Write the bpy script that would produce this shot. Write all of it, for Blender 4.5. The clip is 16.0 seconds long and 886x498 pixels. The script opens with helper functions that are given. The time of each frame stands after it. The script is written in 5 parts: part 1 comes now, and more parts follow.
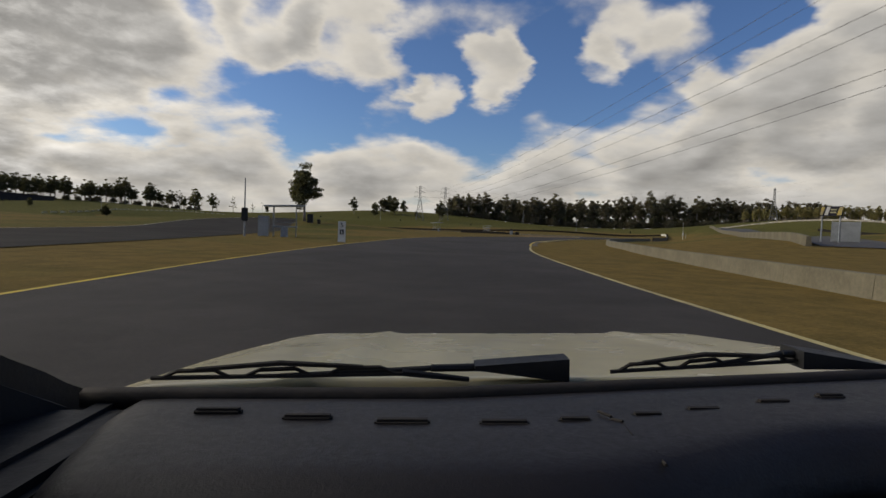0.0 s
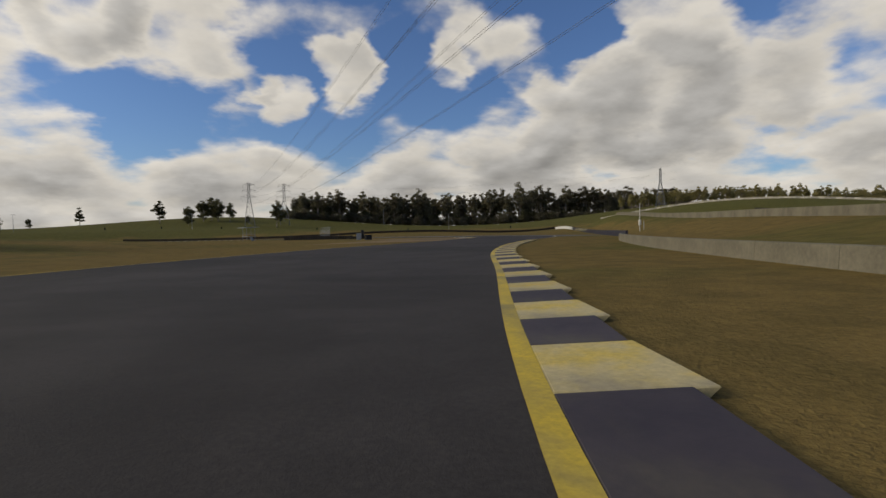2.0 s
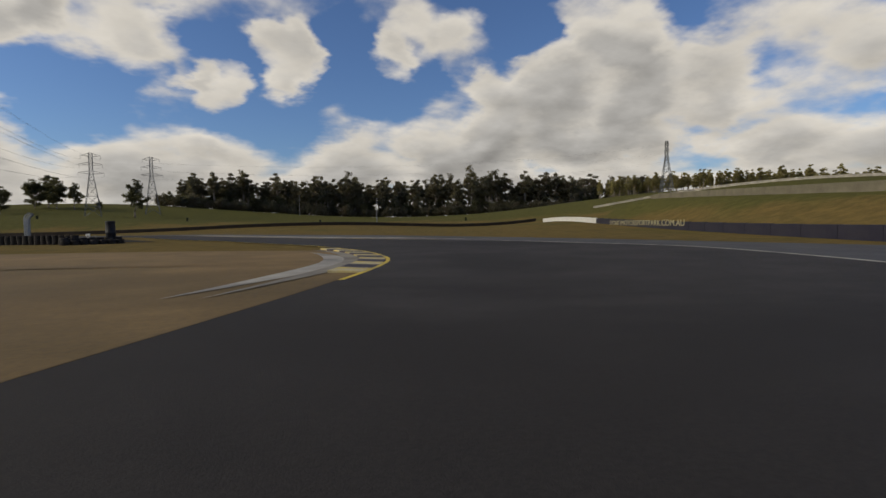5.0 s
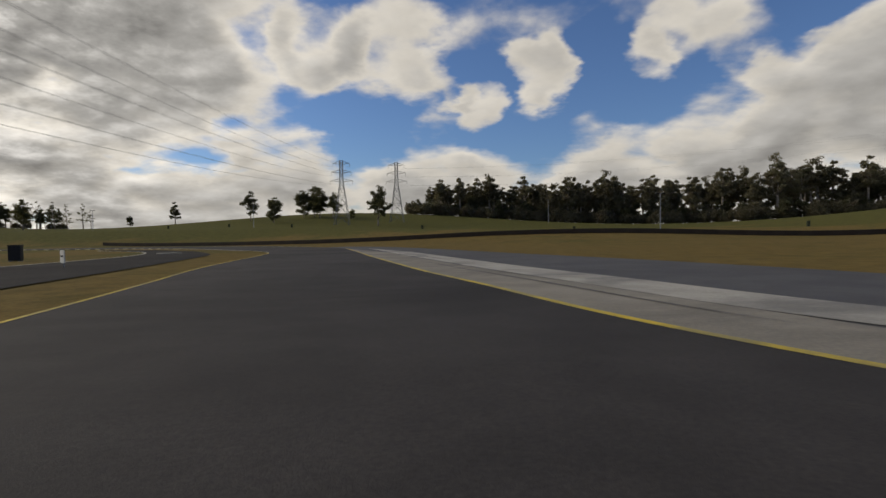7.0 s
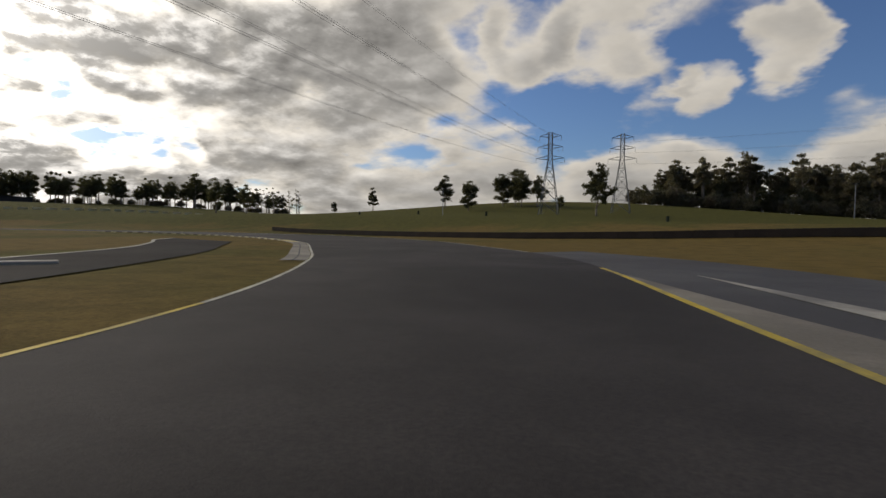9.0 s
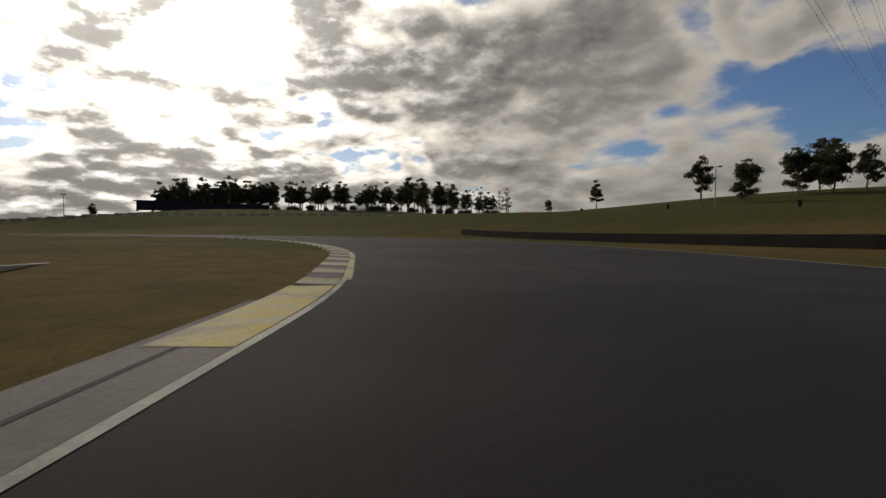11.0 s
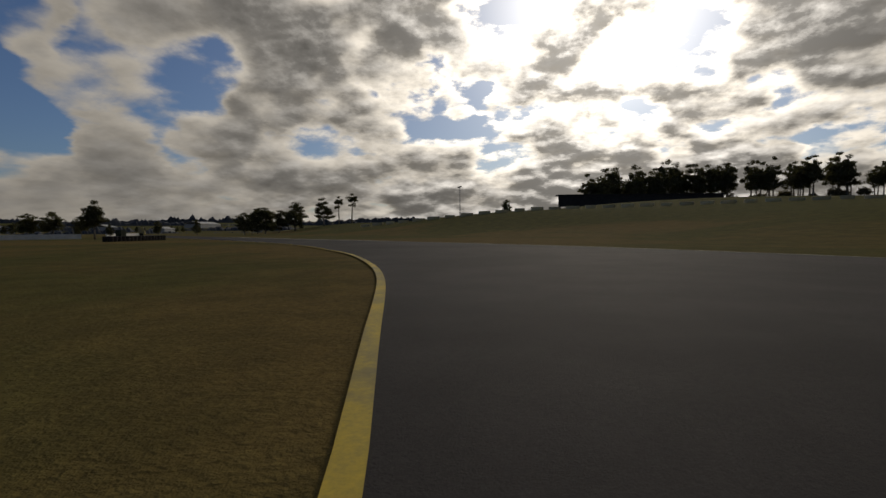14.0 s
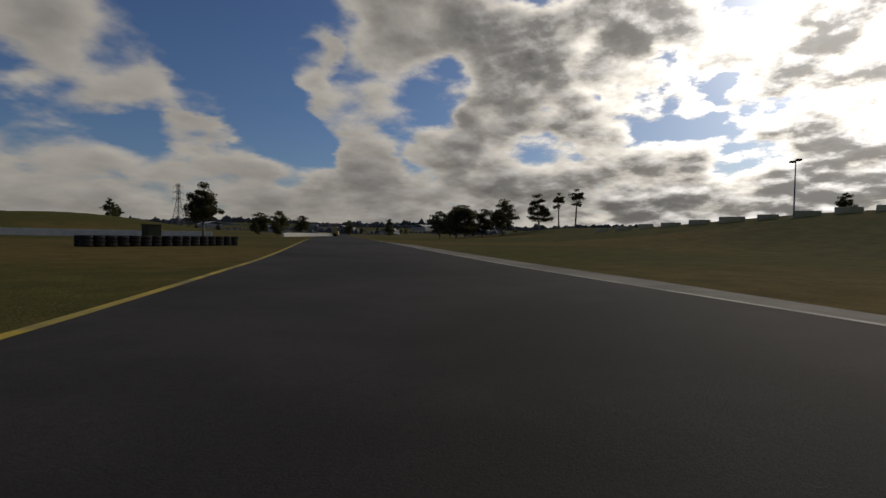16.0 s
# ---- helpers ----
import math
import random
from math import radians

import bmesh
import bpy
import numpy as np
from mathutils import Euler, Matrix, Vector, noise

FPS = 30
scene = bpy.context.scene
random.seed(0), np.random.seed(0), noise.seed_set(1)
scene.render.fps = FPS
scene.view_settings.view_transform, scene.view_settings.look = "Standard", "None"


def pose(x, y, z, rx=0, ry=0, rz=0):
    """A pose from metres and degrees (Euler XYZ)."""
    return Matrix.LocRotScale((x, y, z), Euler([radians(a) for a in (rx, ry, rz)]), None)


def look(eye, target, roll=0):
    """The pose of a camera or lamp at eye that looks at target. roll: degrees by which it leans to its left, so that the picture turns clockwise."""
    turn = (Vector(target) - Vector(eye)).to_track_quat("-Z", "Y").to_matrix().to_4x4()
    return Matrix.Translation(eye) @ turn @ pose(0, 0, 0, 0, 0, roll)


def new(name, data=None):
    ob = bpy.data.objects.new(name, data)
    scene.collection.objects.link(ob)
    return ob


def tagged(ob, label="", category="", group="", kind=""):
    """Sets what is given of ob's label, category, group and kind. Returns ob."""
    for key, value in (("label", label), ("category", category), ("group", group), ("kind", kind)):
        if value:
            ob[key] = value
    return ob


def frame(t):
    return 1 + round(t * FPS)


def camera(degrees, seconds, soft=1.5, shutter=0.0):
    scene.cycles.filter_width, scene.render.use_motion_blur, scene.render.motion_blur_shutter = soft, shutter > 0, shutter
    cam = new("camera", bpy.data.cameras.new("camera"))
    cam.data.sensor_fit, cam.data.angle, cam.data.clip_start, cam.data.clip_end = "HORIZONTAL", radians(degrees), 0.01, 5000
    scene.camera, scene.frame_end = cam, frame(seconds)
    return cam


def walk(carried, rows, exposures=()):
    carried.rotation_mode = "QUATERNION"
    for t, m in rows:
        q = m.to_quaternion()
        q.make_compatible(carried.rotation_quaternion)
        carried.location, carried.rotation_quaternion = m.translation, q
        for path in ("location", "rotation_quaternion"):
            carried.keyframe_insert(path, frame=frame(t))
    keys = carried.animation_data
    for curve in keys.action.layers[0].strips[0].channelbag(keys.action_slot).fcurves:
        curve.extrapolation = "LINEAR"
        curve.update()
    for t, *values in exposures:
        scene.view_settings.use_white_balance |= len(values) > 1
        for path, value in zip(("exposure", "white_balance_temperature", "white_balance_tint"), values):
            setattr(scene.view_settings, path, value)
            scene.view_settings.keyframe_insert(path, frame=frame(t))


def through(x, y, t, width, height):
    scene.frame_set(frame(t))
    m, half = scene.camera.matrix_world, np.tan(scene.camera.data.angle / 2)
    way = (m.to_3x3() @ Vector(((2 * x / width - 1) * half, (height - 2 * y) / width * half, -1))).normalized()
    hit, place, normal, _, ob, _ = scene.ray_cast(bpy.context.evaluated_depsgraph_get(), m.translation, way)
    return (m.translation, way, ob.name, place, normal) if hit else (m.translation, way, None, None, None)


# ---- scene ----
import collections
cam = camera(82.1, 16.0, soft=1.5)
# seconds, x, y, z, heading to the left of +y, tilt up, lean to the left
PATH = [
    (0.0, 0.00, 0.00, 1.33, 0.00, -2.33, 2.02),
    (0.5, 0.89, 17.41, 1.20, -5.11, -2.16, 2.61),
    (1.0, 3.33, 34.32, 1.19, -9.02, -2.10, 1.01),
    (1.5, 7.22, 50.83, 1.15, -12.78, -2.34, 0.13),
    (2.0, 11.74, 65.87, 1.11, -15.15, -1.90, -1.34),
    (2.5, 16.33, 80.23, 1.10, -17.98, -1.78, -0.07),
    (3.0, 20.94, 93.77, 1.08, -20.35, -1.81, 0.01),
    (3.2, 22.88, 98.96, 1.08, -21.19, -1.83, 0.35),
    (4.2, 31.20, 121.20, 1.20, -24.50, -2.20, -0.30),
    (5.3, 38.40, 141.10, 1.24, -18.05, -2.90, -1.35),
    (5.5, 39.70, 145.49, 1.22, -15.03, -2.54, -1.47),
    (6.0, 41.92, 157.18, 1.21, -7.63, -1.78, -1.64),
    (6.5, 42.41, 168.53, 1.14, 0.38, -1.78, -2.55),
    (7.0, 41.59, 179.68, 1.18, 6.07, -1.36, -0.97),
    (7.5, 39.67, 190.57, 1.23, 12.90, -1.63, -2.43),
    (8.0, 36.54, 201.10, 1.26, 18.71, -1.64, 0.21),
    (8.2, 34.92, 205.15, 1.25, 20.75, -1.75, 1.10),
    (9.2, 25.60, 222.60, 1.20, 29.90, -2.20, 0.70),
    (10.3, 12.90, 238.75, 1.20, 40.40, -2.60, 0.30),
    (10.5, 9.80, 242.06, 1.16, 43.61, -2.59, 0.06),
    (11.0, 1.30, 250.00, 1.04, 52.00, -2.11, 0.29),
    (11.5, -7.82, 256.30, 1.03, 60.04, -2.02, 0.41),
    (12.0, -17.35, 261.14, 1.09, 69.17, -1.96, -0.05),
    (12.5, -27.31, 264.49, 1.08, 75.70, -1.66, 0.08),
    (13.0, -37.85, 266.86, 1.04, 83.13, -1.95, -0.17),
    (13.5, -49.00, 267.73, 1.07, 90.44, -1.98, -0.04),
    (14.0, -60.42, 266.93, 1.04, 98.62, -2.19, -0.53),
    (14.5, -71.53, 264.58, 1.10, 106.86, -1.91, -0.74),
    (15.0, -81.87, 261.07, 1.02, 113.04, -1.79, 0.08),
    (15.5, -91.28, 256.64, 0.98, 118.33, -1.70, 0.34),
    (16.0, -99.89, 251.56, 1.02, 122.51, -1.61, 1.12),
]


def eye(x, y, z, yaw, tilt, lean):
    return Matrix.Translation((x, y, z)) @ (Matrix.Rotation(radians(yaw), 4, "Z") @ Matrix.Rotation(radians(90 + tilt), 4, "X") @ Matrix.Rotation(radians(lean), 4, "Z"))


walk(cam, [(t, eye(*r)) for t, *r in PATH],
     exposures=[(0.0, -0.14, 7200, 10), (7.0, -0.16, 7250, 10), (10.3, -0.62, 7400, 11), (12.0, -1.2, 7600, 10), (13.0, -1.4, 7700, 10), (14.5, -1.28, 7500, 11), (16.0, -1.12, 7250, 11)])

# ---- sky and sun ----
SUN_AZ, SUN_EL = 81.0, 24.0
sun_dir = Vector((-math.sin(radians(SUN_AZ)) * math.cos(radians(SUN_EL)), math.cos(radians(SUN_AZ)) * math.cos(radians(SUN_EL)), math.sin(radians(SUN_EL))))


class Graph:
    """Short hand for building node trees."""

    def __init__(self, tree):
        self.tree = tree
        tree.nodes.clear()

    def node(self, kind, inputs=None, **settings):
        n = self.tree.nodes.new(kind)
        for key, value in settings.items():
            setattr(n, key, value)
        for key, value in (inputs or {}).items():
            self.put(n.inputs[key], value)
        return n

    def put(self, socket, value):
        if isinstance(value, bpy.types.NodeSocket):
            self.tree.links.new(value, socket)
        elif isinstance(value, bpy.types.Node):
            self.tree.links.new(value.outputs[0], socket)
        else:
            socket.default_value = value

    def math(self, op, a, b=0.0, c=0.0, clamp=False):
        return self.node("ShaderNodeMath", {0: a, 1: b, 2: c}, operation=op, use_clamp=clamp).outputs[0]

    def vec(self, op, a, b=(0, 0, 0)):
        n = self.node("ShaderNodeVectorMath", {0: a, 1: b}, operation=op)
        return n.outputs["Value"] if op in ("DOT_PRODUCT", "LENGTH") else n.outputs[0]

    def noise(self, vector, scale, detail=4.0, rough=0.55, dist=0.0):
        return self.node("ShaderNodeTexNoise", {"Vector": vector, "Scale": scale, "Detail": detail, "Roughness": rough, "Distortion": dist}).outputs[0]

    def ramp(self, value, lo, hi, to0=0.0, to1=1.0, smooth=True):
        return self.node("ShaderNodeMapRange", {"Value": value, "From Min": lo, "From Max": hi, "To Min": to0, "To Max": to1},
                         interpolation_type="SMOOTHSTEP" if smooth else "LINEAR", clamp=True).outputs[0]

    def mix(self, fac, a, b):
        n = self.node("ShaderNodeMix", data_type="RGBA")
        for key, value in ((0, fac), (6, a), (7, b)):
            self.put(n.inputs[key], (*value, 1.0) if isinstance(value, tuple) and len(value) == 3 else value)
        return n.outputs[2]


def build_sky():
    world = bpy.data.worlds.new("sky")
    scene.world = world
    world.use_nodes = True
    g = Graph(world.node_tree)
    geo = g.node("ShaderNodeTexCoord")
    d = g.vec("NORMALIZE", geo.outputs["Generated"])
    sep = g.node("ShaderNodeSeparateXYZ", {0: d})
    up = g.math("MAXIMUM", sep.outputs[2], 0.0)
    flat = g.math("ADD", up, 0.34)
    plane = g.node("ShaderNodeCombineXYZ", {0: g.math("DIVIDE", sep.outputs[0], flat), 1: g.math("DIVIDE", sep.outputs[1], flat), 2: g.math("DIVIDE", g.math("MULTIPLY", sep.outputs[2], 1.7), flat)}).outputs[0]
    # the same deck seen a little higher up and a little towards the sun, for lit tops and grey bellies
    flat2 = g.math("ADD", up, 0.36)
    over = g.node("ShaderNodeCombineXYZ", {0: g.math("DIVIDE", sep.outputs[0], flat2), 1: g.math("DIVIDE", sep.outputs[1], flat2), 2: g.math("DIVIDE", g.math("MULTIPLY", g.math("ADD", sep.outputs[2], 0.012), 1.7), flat2)}).outputs[0]
    toward = g.vec("ADD", over, (sun_dir.x * 0.03, sun_dir.y * 0.03, 0.02))
    glow = g.math("MAXIMUM", g.vec("DOT_PRODUCT", d, tuple(sun_dir)), 0.0)
    blue = g.node("ShaderNodeTexSky", sky_type="NISHITA", sun_disc=False, sun_elevation=radians(SUN_EL), sun_rotation=radians(-SUN_AZ),
                  air_density=1.0, dust_density=0.6, ozone_density=1.5)
    blue = g.vec("MULTIPLY", blue.outputs[0], (0.056, 0.078, 0.118))
    # bright haze round the sun
    veil = g.math("ADD", g.math("MULTIPLY", g.math("POWER", glow, 9.0), 0.42), g.math("MULTIPLY", g.math("POWER", glow, 70.0), 2.8))
    blue = g.vec("ADD", blue, g.node("ShaderNodeCombineXYZ", {0: veil, 1: veil, 2: veil}).outputs[0])
    # heaps of cloud and clear gaps: azimuth to the left of +y, elevation, half width, weight
    heaps_of_cloud = [
        (11, 20.5, 5.5, 0.24), (19, 20, 5, 0.24), (29, 21, 7, 0.24), (36, 17, 7, 0.20), (42, 14, 8, 0.14), (-5.4, 17.6, 3.6, 0.25), (2.0, 14.3, 3.0, 0.22), (5.0, 15.2, 2.2, 0.14),
        (-16, 18, 3.0, 0.17), (-18.5, 20.5, 3.4, 0.15), (-25, 18.5, 4.0, 0.15), (-40, 21, 5.0, 0.26), (-24, 9, 7, 0.20), (-31, 11.5, 6.5, 0.22), (-38, 13, 6.5, 0.22), (-46, 12.5, 6.5, 0.22), (-55, 14, 8, 0.2),
    ]
    heaps_of_cloud += [
        (-12, 9, 5, 0.12), (8, 8, 5, 0.10), (24, 9, 6, 0.14), (116, 20, 5, 0.20), (126, 23, 6, 0.20), (104, 18, 4, 0.14), (112, 14.5, 4, 0.14), (137, 19, 3, 0.20), (157, 15, 6, 0.16), (164, 17, 6, 0.16),
        (148, 9.5, 2.6, 0.16), (122, 10, 4, 0.14), (131, 7, 4, 0.13), (118, 12, 4, 0.13), (55, 13, 9, 0.10), (60, 19, 8, 0.12),
    ]
    clear_gaps = [(57, 7, 3, -0.14), (61, 7, 3, -0.14), (14, 12.5, 5, -0.10), (-10, 13, 4, -0.10), (-30, 20, 4, -0.12), (-11, 19, 3, -0.10), (144, 19, 7, -0.15), (141, 13, 4, -0.13), (139, 8.5, 4, -0.15), (152, 7, 5, -0.12), (160, 9, 4, -0.08), (97, 14, 3, -0.10)]
    lumps = heaps_of_cloud + clear_gaps
    # the heaps' outlines wander
    wander = g.vec("SUBTRACT", g.node("ShaderNodeTexNoise", {"Vector": plane, "Scale": 2.4, "Detail": 5.0, "Roughness": 0.62}).outputs[1], (0.5, 0.5, 0.5))
    astray = g.vec("NORMALIZE", g.vec("ADD", d, g.vec("MULTIPLY", wander, (0.20, 0.20, 0.13))))
    bias = 0.0
    for az, el, size, weight in lumps:
        a, e = radians(az), radians(el)
        c = (-math.sin(a) * math.cos(e), math.cos(a) * math.cos(e), math.sin(e))
        near = g.ramp(g.vec("DOT_PRODUCT", astray, c), math.cos(radians(size * 1.25)), math.cos(radians(size * 0.55)), 0.0, weight)
        bias = g.math("ADD", bias, near) if bias else near
    low = g.ramp(sep.outputs[2], 0.07, 0.17, 0.17, 0.0)
    bias = g.math("ADD", bias, low)
    # clear above the deck, away from the sun
    clear = g.math("MULTIPLY", g.ramp(sep.outputs[2], 0.11, 0.19, 0.0, -0.13), g.ramp(glow, 0.50, 0.76, 1.0, 0.0))
    bias = g.math("ADD", bias, clear)
    back = g.math("POWER", glow, 4.0)
    hot = g.math("POWER", glow, 22.0)

    def heaps(at):
        """Small rounded heaps: warped cells with finer curls on them."""
        warp = g.vec("ADD", at, g.vec("MULTIPLY", g.node("ShaderNodeTexNoise", {"Vector": at, "Scale": 9.0, "Detail": 5.0}).outputs[1], (0.10, 0.10, 0.10)))
        cell = g.node("ShaderNodeTexVoronoi", {"Vector": warp, "Scale": 6.6, "Smoothness": 0.4}, feature="SMOOTH_F1").outputs["Distance"]
        curl = g.noise(at, 12.0, 8.0, 0.60, 0.1)
        return g.math("ADD", g.math("MULTIPLY", curl, 0.6), g.math("MULTIPLY", g.math("SUBTRACT", 0.92, cell), 0.4))

    fine = g.noise(plane, 3.6, 8.0, 0.48, 0.1)
    puff = heaps(plane)
    lit = g.noise(toward, 3.6, 8.0, 0.48, 0.1)
    puff_lit = heaps(toward)
    heap = g.math("ADD", 0.12, g.math("MULTIPLY", back, 0.50))
    calm = g.math("ADD", 0.5, g.math("MULTIPLY", g.math("SUBTRACT", fine, 0.5), 0.85))
    thick = g.math("ADD", g.math("ADD", calm, bias), g.math("MULTIPLY", g.math("SUBTRACT", puff, 0.5), heap))
    thick = g.math("ADD", thick, g.math("MULTIPLY", back, 0.075))
    cover = g.ramp(thick, g.math("ADD", 0.39, g.math("MULTIPLY", back, 0.08)), g.math("SUBTRACT", 0.62, g.math("MULTIPLY", back, 0.09)))
    body = g.ramp(thick, 0.50, g.math("SUBTRACT", 0.86, g.math("MULTIPLY", back, 0.16)))
    rim = g.math("ADD", g.math("SUBTRACT", fine, lit), g.math("MULTIPLY", g.math("SUBTRACT", puff, puff_lit), g.math("MULTIPLY", heap, 2.2)))
    # thin edges are bright, thick bellies grey; towards the sun the thin parts shine through
    tone = g.math("SUBTRACT", 0.72, g.math("MULTIPLY", body, 0.30))
    tone = g.math("ADD", tone, g.math("MULTIPLY", rim, g.math("ADD", 0.6, g.math("MULTIPLY", back, 0.95))))
    tone = g.math("MAXIMUM", tone, g.math("ADD", 0.22, g.math("MULTIPLY", back, 0.06)))
    tone = g.math("MINIMUM", tone, 0.82)
    thin = g.math("SUBTRACT", 1.0, body)
    shine = g.math("MAXIMUM", g.math("ADD", g.math("MULTIPLY", thin, thin), g.math("MULTIPLY", rim, 2.2)), 0.0)
    tone = g.math("ADD", tone, g.math("MULTIPLY", g.math("MULTIPLY", g.math("POWER", glow, 6.0), shine), 1.9))
    tone = g.math("ADD", tone, g.math("MULTIPLY", g.math("MULTIPLY", hot, g.math("ADD", shine, 0.25)), 3.6))
    cloud = g.mix(body, (1.0, 0.985, 0.95), (0.95, 0.97, 1.0))
    cloud = g.vec("MULTIPLY", cloud, g.node("ShaderNodeCombineXYZ", {0: tone, 1: tone, 2: tone}).outputs[0])
    sky = g.mix(cover, blue, cloud)
    out = g.node("ShaderNodeBackground", {"Color": sky, "Strength": 1.0})
    g.node("ShaderNodeOutputWorld", {"Surface": out})


build_sky()
sun_data = bpy.data.lights.new("sun", "SUN")
sun_data.energy, sun_data.angle, sun_data.color = 1.3, radians(12), (1.0, 0.95, 0.87)
sun_lamp = new("sun", sun_data)
sun_lamp.matrix_world = look((0, 0, 60), Vector((0, 0, 60)) - sun_dir)

# ---- materials ----
def surface(name, colour_a, colour_b, scale, rough=0.85, fine=None, bump=0.2, bump_scale=None, metal=0.0, spec=0.3, colour_c=None, far_scale=None, coords="Object", per_object=0.0, grain_by=0.2, through=0.0):
    """A surface with two colours mixed at one scale, a third in large stains, and fine relief."""
    m = bpy.data.materials.new(name)
    m.use_nodes = True
    g = Graph(m.node_tree)
    tc = g.node("ShaderNodeTexCoord").outputs[coords]
    n1 = g.noise(tc, scale, 6.0, 0.6)
    colour = g.mix(g.ramp(n1, 0.35, 0.65), colour_a, colour_b)
    if colour_c:
        n2 = g.noise(tc, far_scale or scale * 0.08, 5.0, 0.6, 0.6)
        colour = g.mix(g.ramp(n2, 0.42, 0.66), colour, colour_c)
    n3 = g.noise(tc, fine or scale * 9, 3.0, 0.7)
    grain = g.ramp(n3, 0.25, 0.75, 1 - grain_by, 1 + grain_by, False)
    if per_object:
        rnd = g.node("ShaderNodeObjectInfo").outputs["Random"]
        grain = g.math("MULTIPLY", grain, g.ramp(rnd, 0, 1, 1 - per_object, 1 + per_object, False))
    colour = g.vec("MULTIPLY", colour, g.node("ShaderNodeCombineXYZ", {0: grain, 1: grain, 2: grain}).outputs[0])
    b = g.node("ShaderNodeBump", {"Height": g.noise(tc, bump_scale or scale * 6, 4.0, 0.65), "Strength": bump, "Distance": 0.02})
    p = g.node("ShaderNodeBsdfPrincipled", {"Base Color": colour, "Roughness": g.ramp(n3, 0.2, 0.8, max(rough - 0.1, 0.02), min(rough + 0.1, 1), False),
                                            "Metallic": metal, "Specular IOR Level": spec, "Normal": b.outputs[0]})
    if through:
        # thin leaves pass on part of the light that falls on their backs
        leaf_glow = g.node("ShaderNodeBsdfTranslucent", {"Color": g.vec("MULTIPLY", colour, (1.5, 1.5, 1.0))})
        p = g.node("ShaderNodeMixShader", {0: through, 1: p, 2: leaf_glow})
    g.node("ShaderNodeOutputMaterial", {"Surface": p})
    return m


M = {}
M["asphalt"] = surface("asphalt", (0.045, 0.040, 0.035), (0.060, 0.053, 0.046), 0.5, 0.86, fine=25, bump=0.35, bump_scale=60, colour_c=(0.033, 0.029, 0.025), far_scale=0.09, spec=0.14, grain_by=0.32)
M["old_asphalt"] = surface("old_asphalt", (0.072, 0.068, 0.066), (0.098, 0.092, 0.086), 0.4, 0.88, fine=20, bump=0.35, bump_scale=50, colour_c=(0.06, 0.056, 0.053), far_scale=0.08)
M["side_asphalt"] = surface("side_asphalt", (0.043, 0.039, 0.035), (0.054, 0.049, 0.043), 0.3, 0.9, fine=12, bump=0.3, bump_scale=40, colour_c=(0.036, 0.032, 0.028), far_scale=0.05, spec=0.03)
M["white_line"] = surface("white_line", (0.55, 0.51, 0.38), (0.42, 0.39, 0.28), 1.2, 0.7, fine=20, bump=0.1, colour_c=(0.25, 0.23, 0.18), far_scale=0.4)
M["yellow_line"] = surface("yellow_line", (0.66, 0.46, 0.04), (0.52, 0.37, 0.05), 1.2, 0.7, fine=20, bump=0.1, colour_c=(0.30, 0.24, 0.08), far_scale=0.5)
M["concrete"] = surface("concrete", (0.285, 0.250, 0.19), (0.225, 0.198, 0.15), 0.7, 0.9, fine=15, bump=0.25, colour_c=(0.17, 0.148, 0.113), far_scale=0.25)
M["pale_concrete"] = surface("pale_concrete", (0.42, 0.385, 0.31), (0.33, 0.30, 0.245), 0.8, 0.9, fine=15, bump=0.25, colour_c=(0.20, 0.185, 0.155), far_scale=0.3)
M["wall_concrete"] = surface("wall_concrete", (0.170, 0.150, 0.102), (0.135, 0.119, 0.080), 0.6, 0.92, fine=9, bump=0.3, colour_c=(0.105, 0.092, 0.064), far_scale=0.2)
M["grey_wall"] = surface("grey_wall", (0.085, 0.078, 0.066), (0.062, 0.057, 0.05), 0.5, 0.92, fine=9, bump=0.3, colour_c=(0.045, 0.042, 0.037), far_scale=0.1)
M["dirt"] = surface("dirt", (0.235, 0.148, 0.055), (0.175, 0.108, 0.038), 0.35, 0.97, fine=7, bump=0.6, colour_c=(0.125, 0.082, 0.03), far_scale=0.06)
M["dirty_strip"] = surface("dirty_strip", (0.13, 0.105, 0.070), (0.10, 0.082, 0.055), 0.5, 0.95, fine=8, bump=0.4, colour_c=(0.075, 0.06, 0.04), far_scale=0.15)
M["kerb_yellow"] = surface("kerb_yellow", (0.58, 0.42, 0.08), (0.50, 0.41, 0.20), 1.5, 0.75, fine=15, bump=0.2, colour_c=(0.33, 0.28, 0.17), far_scale=0.7, per_object=0.12)
M["kerb_cream"] = surface("kerb_cream", (0.50, 0.44, 0.28), (0.42, 0.35, 0.17), 1.2, 0.8, fine=15, bump=0.2, colour_c=(0.30, 0.26, 0.18), far_scale=0.7, per_object=0.15)
M["kerb_blue"] = surface("kerb_blue", (0.042, 0.034, 0.042), (0.058, 0.047, 0.052), 1.5, 0.75, fine=15, bump=0.2, colour_c=(0.085, 0.072, 0.058), far_scale=0.7, per_object=0.15)
M["kerb_worn"] = surface("kerb_worn", (0.46, 0.40, 0.24), (0.52, 0.38, 0.08), 0.9, 0.8, fine=15, bump=0.2, colour_c=(0.24, 0.20, 0.15), far_scale=0.8, per_object=0.2)
M["cream_line"] = surface("cream_line", (0.56, 0.47, 0.22), (0.46, 0.37, 0.14), 1.2, 0.7, fine=20, bump=0.1, colour_c=(0.27, 0.23, 0.13), far_scale=0.5)
# grey-brown that paints the shade on the steps between raised cream blocks
M["kerb_step_shade"] = surface("kerb_step_shade", (0.165, 0.135, 0.105), (0.12, 0.10, 0.08), 1.5, 0.85, fine=15, bump=0.2, per_object=0.15)
